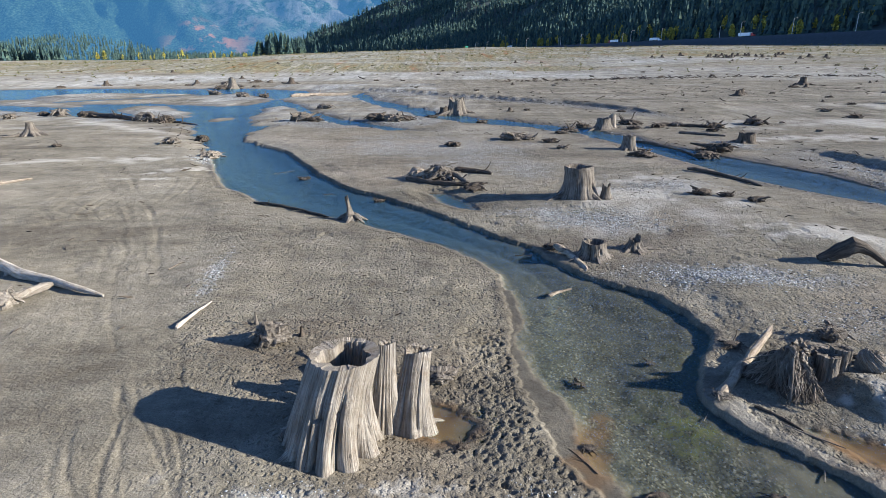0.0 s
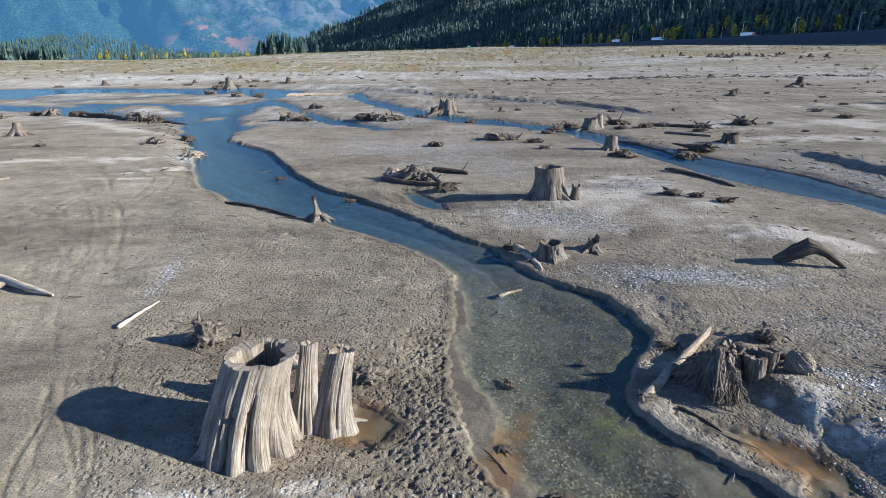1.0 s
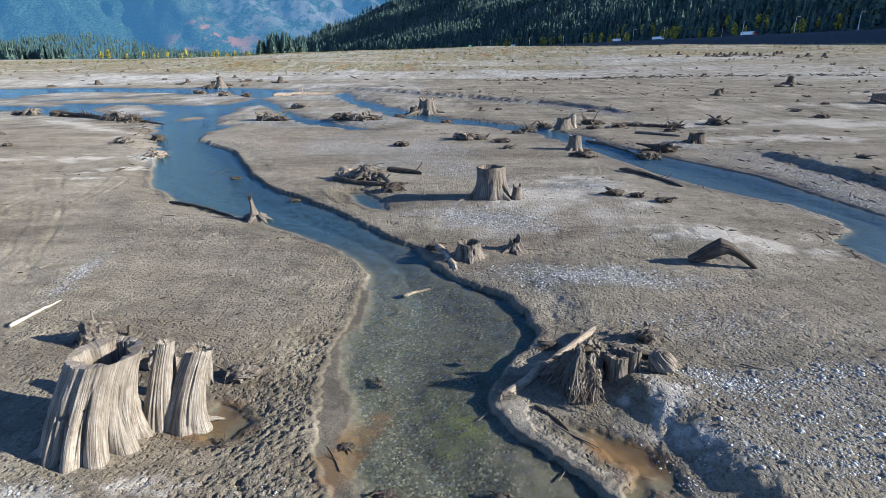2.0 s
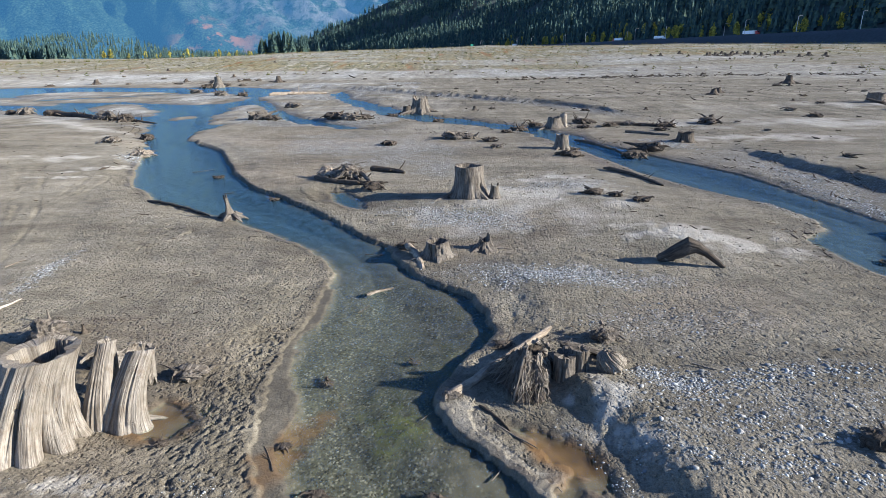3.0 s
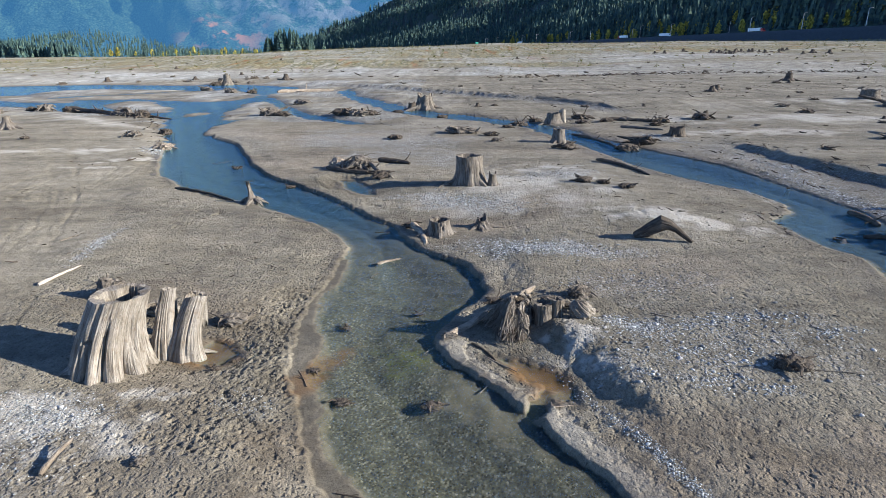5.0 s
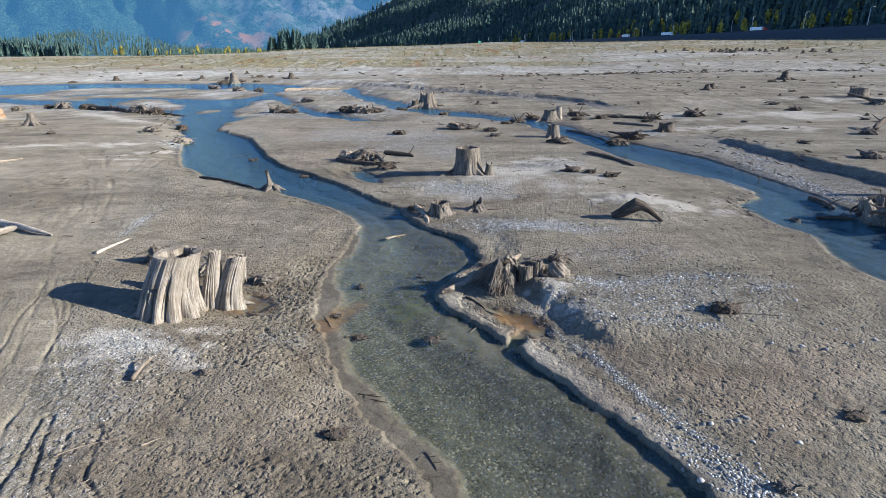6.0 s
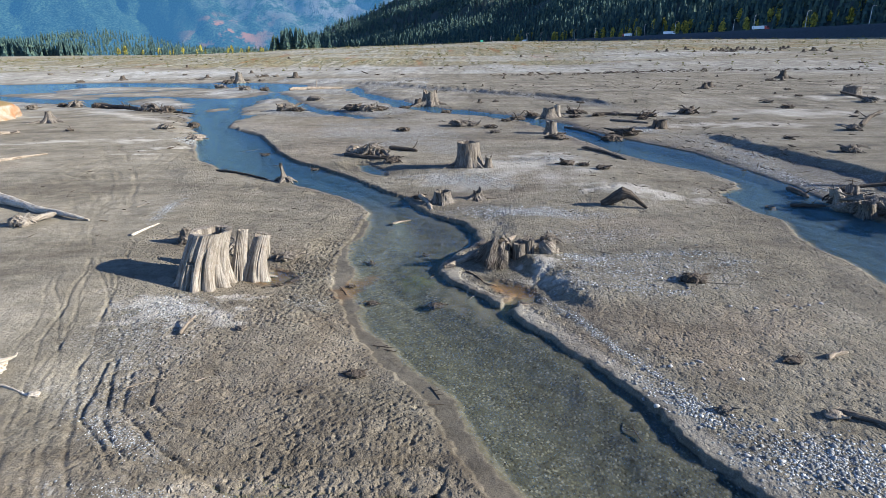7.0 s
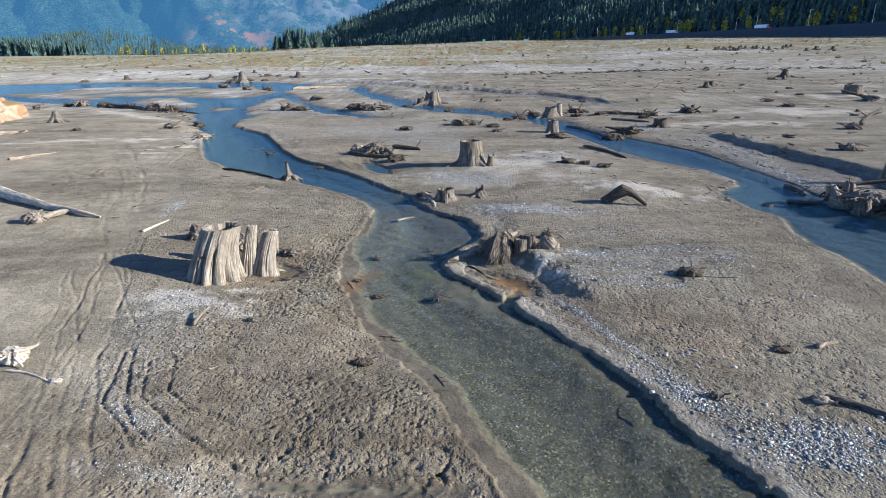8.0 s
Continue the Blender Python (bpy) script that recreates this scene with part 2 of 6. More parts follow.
# needle green shifted towards blue, painting in the haze over the far woods
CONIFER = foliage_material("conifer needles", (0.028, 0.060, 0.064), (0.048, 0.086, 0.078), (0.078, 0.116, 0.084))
GOLDEN = foliage_material("autumn leaves", (0.17, 0.17, 0.04), (0.33, 0.29, 0.06), (0.50, 0.41, 0.08), 0.3)
SHRUB = foliage_material("dry shoreline brush", (0.09, 0.10, 0.03), (0.17, 0.17, 0.05), (0.26, 0.22, 0.09), 0.2)
BARK = plain_material("tree bark", (0.10, 0.075, 0.055), 0.9)
SLOPE = plain_material("forest floor", (0.040, 0.064, 0.060), 0.95, 0.4, 0.05)
RIPRAP = plain_material("rock embankment", (0.036, 0.050, 0.062), 0.9, 0.5, 0.6)
ASPHALT = plain_material("asphalt", (0.06, 0.06, 0.062), 0.9, 0.2, 0.5)
STEEL = plain_material("galvanised steel", (0.45, 0.46, 0.47), 0.45, 0.15, 3, 0.8)
WHITE = plain_material("white trailer panel", (0.80, 0.80, 0.79), 0.4, 0.06, 1)
REDPAINT = plain_material("red cab paint", (0.42, 0.04, 0.03), 0.4, 0.1, 1)
GREENSIGN = plain_material("green sign panel", (0.01, 0.25, 0.17), 0.5, 0.08, 1)
RUBBER = plain_material("tyre rubber", (0.02, 0.02, 0.02), 0.85, 0.2, 9)
GLASS = plain_material("dark window glass", (0.02, 0.025, 0.03), 0.08, 0.1, 2)
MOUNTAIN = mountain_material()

# ---- the form of the ground ----
LEVEL = -0.04  # the stream's surface
WEST_BANK = [(-24.2, 56.5), (-21.0, 49.0), (-15.9, 39.6), (-13.9, 34.4), (-11.6, 29.3), (-10.1, 27.7), (-9.0, 26.0), (-6.9, 24.5), (-5.2, 23.0), (-4.2, 22.4), (-2.9, 21.1), (-1.8, 20.1),
             (-0.85, 19.2), (0.2, 17.7), (0.87, 16.3), (0.9, 15.1), (0.8, 13.5), (0.66, 11.6), (0.66, 10.2), (0.8, 8.85), (0.95, 7.9), (1.6, 6.1), (2.0, 5.05), (2.85, 3.5), (3.3, 2.9),
             (3.9, 1.9), (4.2, 1.15), (4.5, 0.3), (4.85, -0.4), (5.0, -0.9), (5.6, -4.0), (6.5, -14.0)]
EAST_BANK = [(-16.8, 49.6), (-13.6, 44.2), (-11.2, 41.0), (-9.4, 37.0), (-7.5, 32.6), (-5.6, 29.1), (-3.9, 27.0), (-2.1, 24.85), (-0.55, 22.75), (1.2, 20.1), (2.2, 18.8), (2.6, 17.8), (3.2, 16.2),
             (4.25, 14.9), (4.9, 14.2), (5.27, 13.0), (5.3, 12.0), (5.05, 11.5), (4.6, 11.0), (4.25, 10.1), (3.97, 9.4), (4.15, 8.6), (4.75, 7.65), (5.3, 6.8), (5.75, 6.2), (6.2, 5.2), (6.85, 4.1),
             (7.4, 3.2), (7.85, 2.3), (8.1, 1.4), (8.2, 0.6), (8.7, 0.0), (8.9, -0.5), (9.05, -0.9), (9.8, -4.0), (11.0, -14.0)]
LAKE_SOUTH = [(-130, 112), (-100, 100), (-66, 85.2), (-57.9, 80), (-48.2, 75), (-34.5, 65.4), (-29.1, 62.7), (-24.8, 59.7)]
LAKE_NORTH = [(-17.1, 53.2), (-16.5, 58.9), (-19.2, 59.2), (-21.7, 69), (-22.8, 82.5), (-21, 87), (-26, 100.5), (-24, 111), (-24, 117), (-27, 127), (-44, 140), (-59, 138), (-81, 144), (-97, 139), (-130, 128)]
ISLANDS = [[(-73.5, 112.6), (-68.4, 122), (-55.2, 119.8), (-42.7, 113.7), (-37.4, 117), (-27, 100.7), (-27, 87.9), (-30.3, 84.6), (-38.5, 89.3), (-43.7, 92.6), (-48.3, 90.5), (-53.3, 91.1), (-64.3, 98)],
           [(-42.6, 80.4), (-44, 87.4), (-38.7, 85.6), (-30.4, 74.1), (-28.2, 67.1), (-35.5, 70.2)],
           [(-72, 104), (-60, 96), (-52, 89), (-50, 84), (-58, 87), (-75, 97)],
           [(-26, 66), (-23.5, 68.5), (-22.6, 65.5), (-24, 62.5)]]
RIVER_WEST = [(-16, 110), (-11.5, 93), (-7, 80), (-2.9, 69.5), (1.8, 61.4), (7.4, 55.7), (11.9, 49), (13.7, 41.3), (14.5, 36.3), (15.3, 31.5), (16.5, 28.2), (17.4, 25.8), (18.4, 24.4), (18.8, 21.8),
              (18.4, 20.5), (16.85, 19.3), (16.9, 18.1), (16.9, 16.1), (17.4, 14.7), (16.8, 12.8), (16.6, 11.4), (16.8, 9.7), (16.5, 7.5), (17, 3), (18, -8)]
RIVER_EAST = [(-14.1, 117.4), (-9, 95.1), (-5.1, 85.2), (-1.6, 76), (1.9, 68.2), (7.8, 60.8), (13.1, 53.6), (14.8, 48.3), (16.8, 41.2), (17.5, 38.4), (19.3, 33.8), (20.4, 30.8), (20.7, 26.6), (21, 23.2),
              (21.3, 21), (21.0, 17.5), (21.0, 15.1), (21.4, 13.5), (22.5, 8), (25, -8)]
POOLS = [[(-8.2, 58.3), (-5, 53.9), (-2, 53.1), (-3.5, 56), (-7.1, 59.4)],
         [(-1.2, 27.4), (-0.4, 27.4), (0.65, 25.6), (0.8, 24.2), (0.05, 24.4), (-0.75, 25.7)],
         [(-1.15, 9.35), (-0.75, 9.2), (-0.42, 8.75), (-0.62, 8.3), (-1.0, 8.2), (-1.5, 8.5)],
         [(5.3, 8.45), (5.9, 8.35), (6.45, 7.8), (6.68, 7.05), (6.6, 6.75), (6.25, 7.05), (5.75, 7.75)],
         [(0.9, -0.62), (3.2, -0.72), (4.4, -0.75), (3.2, -0.86), (1.0, -0.74)]]
SIDE_ARMS = [([(-24, 93), (-18, 78), (-12, 65), (-8, 59)], 1.1), ([(-40, 117), (-52, 104), (-60, 96)], 1.3), ([(5.75, 6.35), (6.1, 7.0), (6.5, 7.0)], 0.16)]
TERRACE = [(26.5, -20), (25.8, 12), (25.1, 22.5), (24.6, 27), (24.2, 30), (23.9, 34), (23.8, 37), (26, 45), (26.5, 55), (24.5, 64), (23.2, 72), (17.3, 84), (9.2, 95), (-2, 110), (-15.7, 128), (-60, 160)]
# swells of the mudflat: x, y, height, radius
SWELLS = [(5.6, 24.6, 0.16, 2.6), (11.0, 22.0, 0.32, 4.0), (11.3, 28.5, 0.16, 2.5), (12.3, 10.3, 0.22, 3.6), (8.6, 6.6, 0.11, 2.2), (6.9, 9.1, 0.16, 0.9), (7.0, 14.6, 0.13, 2.2), (-6.5, 8.5, 0.17, 3.2),
          (-12, 20, 0.08, 8), (-7.4, 15.5, 0.16, 2.2), (0.5, 5.1, 0.10, 1.2), (-2.2, 5.4, 0.10, 1.5), (-2.4, 18.4, 0.05, 3), (12, 5.0, 0.10, 2.5), (-2.3, 8.2, -0.08, 1.2), (-0.3, 27.8, 0.12, 2.4), (2.6, 2.3, -0.02, 1.0),
          (12.2, 18.4, 0.14, 1.6), (-30, 45, 0.25, 14), (4.0, 17.2, 0.10, 1.0), (5.2, 7.7, -0.05, 1.0), (7.2, 4.2, -0.05, 1.4)]
# wheel ruts: a line of places, gauge, depth
RUTS = [([(-1.2, -2.2), (-1.8, -1.0), (-2.36, 0.0), (-3.1, 1.3), (-3.9, 3.0), (-4.5, 4.4), (-5.6, 7.6), (-6.9, 10.8), (-8.5, 13.2), (-10.2, 17.5), (-12.6, 22.3), (-16, 28), (-20, 34.5)], 1.05, 0.040),
        ([(-0.1, -2.2), (-1.0, -1.1), (-2.0, 0.3), (-2.75, 1.7), (-3.8, 4.1), (-5.3, 6.4), (-7.4, 9.8), (-9.0, 13.5), (-11.2, 18.5), (-14.6, 24), (-17.5, 26.5), (-17.9, 24.0), (-15.2, 20.0)], 1.15, 0.028),
        ([(-1.6, -1.9), (-2.3, -0.4), (-3.0, 0.9), (-3.5, 2.3), (-4.0, 3.9), (-4.9, 6.1), (-6.2, 8.9), (-7.7, 11.6), (-9.2, 15.0), (-11.0, 19.5), (-13.6, 24.5)], 0.7, 0.026),
        ([(-3.6, -1.5), (-4.0, 0.5), (-4.5, 2.6), (-5.2, 5.0), (-6.6, 8.0), (-8.6, 11.6), (-10.6, 15.5), (-13.5, 20.5)], 0.9, 0.022),
        ([(-2.0, 3.0), (-1.55, 1.75), (-0.7, 0.95), (0.3, 0.4), (1.3, 0.1), (2.3, -0.05), (3.8, -0.1)], 0.50, 0.072),
        ([(-2.9, 3.4), (-2.2, 1.4), (-1.0, 0.1), (1.0, -0.5), (2.7, -0.65), (3.9, -0.65)], 0.24, 0.07),
        ([(-15.5 + 2.3 * math.cos(0.45 * k), 27.2 + 4.6 * math.sin(0.45 * k)) for k in range(13)], 0.9, 0.035),
        ([(-14.4 + 1.3 * math.cos(0.45 * k), 25.6 + 3.0 * math.sin(0.45 * k)) for k in range(11)], 0.5, 0.030)]


def lattice(ix, iy, seed):
    ix, iy = np.atleast_1d(ix), np.atleast_1d(iy)
    h = ix.astype(np.uint32) * np.uint32(374761393) + iy.astype(np.uint32) * np.uint32(668265263) + np.uint32(seed * 2654435 + 97)
    h = (h ^ (h >> np.uint32(13))) * np.uint32(1274126177)
    h = (h ^ (h >> np.uint32(16))) * np.uint32(2246822519)
    return ((h ^ (h >> np.uint32(13))) & np.uint32(0xFFFFFF)).astype(np.float32) / np.float32(0xFFFFFF)


def ripple(x, y, size, seed=0):
    """Smooth random values from -1 to 1, with hollows about size metres across."""
    turn = 0.7 + 1.9 * seed
    x, y = np.asarray(x, np.float32) / np.float32(size), np.asarray(y, np.float32) / np.float32(size)
    x, y = math.cos(turn) * x - math.sin(turn) * y, math.sin(turn) * x + math.cos(turn) * y
    ix, iy = np.floor(x).astype(np.int32), np.floor(y).astype(np.int32)
    u, v = x - ix, y - iy
    u, v = u * u * (3 - 2 * u), v * v * (3 - 2 * v)
    a, b = lattice(ix, iy, seed), lattice(ix + 1, iy, seed)
    c, d = lattice(ix, iy + 1, seed), lattice(ix + 1, iy + 1, seed)
    got = 2 * ((a * (1 - u) + b * u) * (1 - v) + (c * (1 - u) + d * u) * v) - 1
    return got if np.ndim(x) else got[0]


def rough_field(x, y, size, octaves=4, seed=0, keep=0.5):
    total, gain = 0.0, 1.0
    for k in range(octaves):
        total = total + gain * ripple(x + 31.7 * k, y - 17.3 * k, size / 2**k, seed + k)
        gain *= keep
    return total


def smooth(a, b, x):
    t = np.clip((x - a) / (b - a), 0, 1)
    return t * t * (3 - 2 * t)


def line_distance(x, y, pts):
    best = np.full(np.shape(x), 1e12, np.float32)
    for (ax, ay), (bx, by) in zip(pts, pts[1:]):
        dx, dy = bx - ax, by - ay
        px, py = x - np.float32(ax), y - np.float32(ay)
        t = np.clip((px * np.float32(dx) + py * np.float32(dy)) * np.float32(1 / (dx * dx + dy * dy)), 0, 1)
        px, py = px - t * np.float32(dx), py - t * np.float32(dy)
        best = np.minimum(best, px * px + py * py)
    return np.sqrt(best)


def inside(x, y, pts):
    odd = np.zeros(np.shape(x), bool)
    for (ax, ay), (bx, by) in zip(pts, pts[1:] + pts[:1]):
        if ay != by:
            odd ^= ((ay > y) != (by > y)) & (x < np.float32((bx - ax) / (by - ay)) * (y - np.float32(ay)) + np.float32(ax))
    return odd


def signed(x, y, pts):
    d = line_distance(x, y, pts + pts[:1])
    return np.where(inside(x, y, pts), -d, d)


def shore(x, y):
    """Metres from the water's edge (negative in the water), the share of steep cut bank and of pools."""
    near = np.hypot(x - 3, y) < 48
    wob = 0.10 * ripple(x, y, 0.55, 3) + 0.07 * ripple(x, y, 0.2, 4) + 0.09 * ripple(x, y, 1.3, 6) + 0.06 * ripple(x, y, 0.1, 7) + np.where(near, 0.0, 0.9 * ripple(x, y, 7.0, 5) + 0.9 * ripple(x, y, 2.6, 9) + 0.5 * ripple(x, y, 1.2, 10))
    west, east = line_distance(x, y, WEST_BANK), line_distance(x, y, EAST_BANK)
    rim = np.minimum(line_distance(x, y, LAKE_SOUTH + WEST_BANK[:1]), line_distance(x, y, EAST_BANK[:1] + LAKE_NORTH + LAKE_SOUTH[:1]))
    d = np.minimum(np.minimum(west, east), rim)
    d = np.where(inside(x, y, LAKE_SOUTH + WEST_BANK + EAST_BANK[::-1] + LAKE_NORTH), -d, d)
    for isle in ISLANDS:
        d = np.maximum(d, -signed(x, y, isle))
    steep = (east < west).astype(float)
    right = signed(x, y, RIVER_WEST + RIVER_EAST[::-1])
    steep = np.where(right < d, 0.5, steep)
    d = np.minimum(d, right)
    for line, half in SIDE_ARMS:
        d = np.minimum(d, line_distance(x, y, line) - half)
    pool = np.full(np.shape(x), 1e9)
    for pts in POOLS:
        pool = np.minimum(pool, signed(x, y, pts))
    steep = np.where(pool < d, 0.0, steep)
    return np.minimum(d, pool) + wob * 0.6, steep, pool


def terrace_side(x, y):
    d = line_distance(x, y, TERRACE)
    west = inside(x, y, TERRACE + [(-500, 160), (-500, -20)])
    return np.where(west, -d, d)


def apron_share(x, y, d, steep, pool):
    """Where a skirt of wet sand lies between the low western lip and the water."""
    wide = 0.16 + 0.22 * ripple(x, y, 1.7, 14) + 0.30 * smooth(3.6, 1.0, y) + 0.25 * smooth(6.0, 7.5, y) * smooth(10.5, 8.5, y)
    on = (steep < 0.25) & (pool > d + 0.35) & (y < 15)
    return np.where(on, smooth(-wide - 0.28, -wide, d), 0.0) * smooth(0.02, -0.03, d)


def ground_form(x, y):
    """The height of the lake bed without prints and ruts, and the masks of its surface."""
    d, steep, pool = shore(x, y)
    far = np.hypot(x - 3, y)
    base = 0.11 + 0.035 * rough_field(x, y, 5.0, 3, 11) + 0.03 * smooth(0.5, -5, x)
    for sx, sy, h, r in SWELLS:
        base = base + h * np.exp(-((x - sx) ** 2 + (y - sy) ** 2) / (r * r))
    scarp = x - np.interp(y, [5.2, 6.4, 7.4, 8.3, 9.2], [8.2, 7.75, 7.3, 6.9, 6.55]) + 0.10 * ripple(x, y, 0.45, 13) + 0.05 * ripple(x, y, 0.18, 12)
    base = base + 0.18 * smooth(-0.35, 0.20, scarp) * np.exp(-np.maximum(scarp, 0) / 1.8) * smooth(5.4, 7.2, y) * smooth(10.4, 9.0, y)
    side = terrace_side(x, y) + 0.5 * ripple(x, y, 3, 41) + 0.45 * ripple(x, y, 0.9, 43) * smooth(60, 40, y)
    cut = 0.42 * smooth(-0.15, 0.75, side) * (0.15 + 0.85 * smooth(41, 34, y) + 0.9 * smooth(62, 76, y))
    base = base + cut - 0.05 * smooth(2.2, 0.2, d)
    base = base + (15.0 - 8.5 * smooth(80, -300, x)) * smooth(0, 1, (far - 165) / (395 + 420 * smooth(-70, -420, x))) + 0.9 * smooth(120, 260, far) * rough_field(x, y, 60, 4, 21)
    # banks: an upright cut with a flat mud shelf on one side, a low lip and a wet apron on the other
    shelf = (0.135 + 0.02 * ripple(x, y, 0.8, 15)) / np.maximum(base - LEVEL, 0.05)
    cut_rise = smooth(-0.01, 0.05, d) * np.minimum(shelf, 0.95) + (1 - np.minimum(shelf, 0.95)) * smooth(0.55, 1.5, d)
    rise = np.where(steep > 0.75, cut_rise, np.where(steep > 0.25, 0.45 * smooth(-0.02, 0.10, d) + 0.55 * smooth(0.05, 0.8, d), 0.42 * smooth(-0.01, 0.06, d) + 0.58 * smooth(0.06, 1.4, d)))
    rise = np.where(pool < d + 0.35, smooth(-0.02, 1.5, d) * 0.8 + 0.2 * smooth(0, 0.15, d), rise)
    z = LEVEL + (base - LEVEL) * rise
    deep = np.where(pool < 0.3, 0.05, 0.13) * smooth(-0.3, -1.9, d) + 0.03 * smooth(0, -0.25, d)
    bed = LEVEL - deep - 0.004 + 0.018 * ripple(x, y, 0.3, 8)
    skirt = apron_share(x, y, d, steep, pool)
    bed = bed + (LEVEL + 0.012 + 0.006 * ripple(x, y, 0.5, 16) - bed) * skirt
    return np.where(d < 0, bed, np.maximum(z, LEVEL + 0.004)), d, steep, pool


def steps(parts, growth, limit):
    """Ever wider steps outwards from the last place of parts."""
    out, step = [parts[-1]], parts[-1] - parts[-2]
    while abs(out[-1] - parts[-1]) < limit:
        step *= growth
        out.append(out[-1] + step)
    return np.array(out[1:])


def spacing_x():
    core = np.arange(-7.0, 13.001, 0.036)
    left = np.arange(-7.08, -16.0, -0.08)
    right = np.arange(13.08, 24.0, 0.08)
    return np.concatenate([steps(list(left), 1.06, 2600)[::-1], left[::-1], core, right, steps(list(right), 1.06, 2600)])


def spacing_y():
    core = np.arange(-1.6, 13.001, 0.036)
    back = np.array([-90, -60, -40, -25, -16, -11, -8, -6, -4.5, -3.6, -3.0, -2.6, -2.3, -2.0, -1.8])
    mid = np.arange(13.09, 34.0, 0.09)
    return np.concatenate([back, core, mid, steps(list(mid), 1.026, 3000)])


XS, YS = spacing_x(), spacing_y()


def dent(z, cx, cy, a, b, turn, depth, rim=0.25):
    """Presses one print into the fine part of the lake bed."""
    r = 2.2 * max(a, b)
    i0, i1 = np.searchsorted(XS, [cx - r, cx + r])
    j0, j1 = np.searchsorted(YS, [cy - r, cy + r])
    if i1 - i0 < 2 or j1 - j0 < 2:
        return
    x, y = XS[None, i0:i1] - cx, YS[j0:j1, None] - cy
    c, s = math.cos(turn), math.sin(turn)
    q = ((c * x + s * y) / a) ** 2 + ((-s * x + c * y) / b) ** 2
    z[j0:j1, i0:i1] += depth * (rim * np.exp(-((np.sqrt(q) - 1.25) ** 2) / 0.12) - np.exp(-q * q))


def trodden(x, y):
    """How much the mud is pocked: strongly beside the stream, little on the smooth western flat."""
    edge = np.interp(y, [-3, 0, 2, 5, 8, 12, 16, 22, 30], [-0.5, -1.0, -2.6, -3.6, -5.0, -6.8, -7.3, -10.0, -13.0])
    west = smooth(-0.7, 0.5, x - edge + 0.5 * ripple(x, y, 1.2, 17))
    dune = np.exp(-(((x - 12.3) / 3.0) ** 2 + ((y - 19.5) / 3.2) ** 2)) + np.exp(-(((x - 10.5) / 2.5) ** 2 + ((y - 27.5) / 3.0) ** 2))
    return (0.26 + 0.74 * west) * (1 - 0.6 * np.clip(dune, 0, 1))


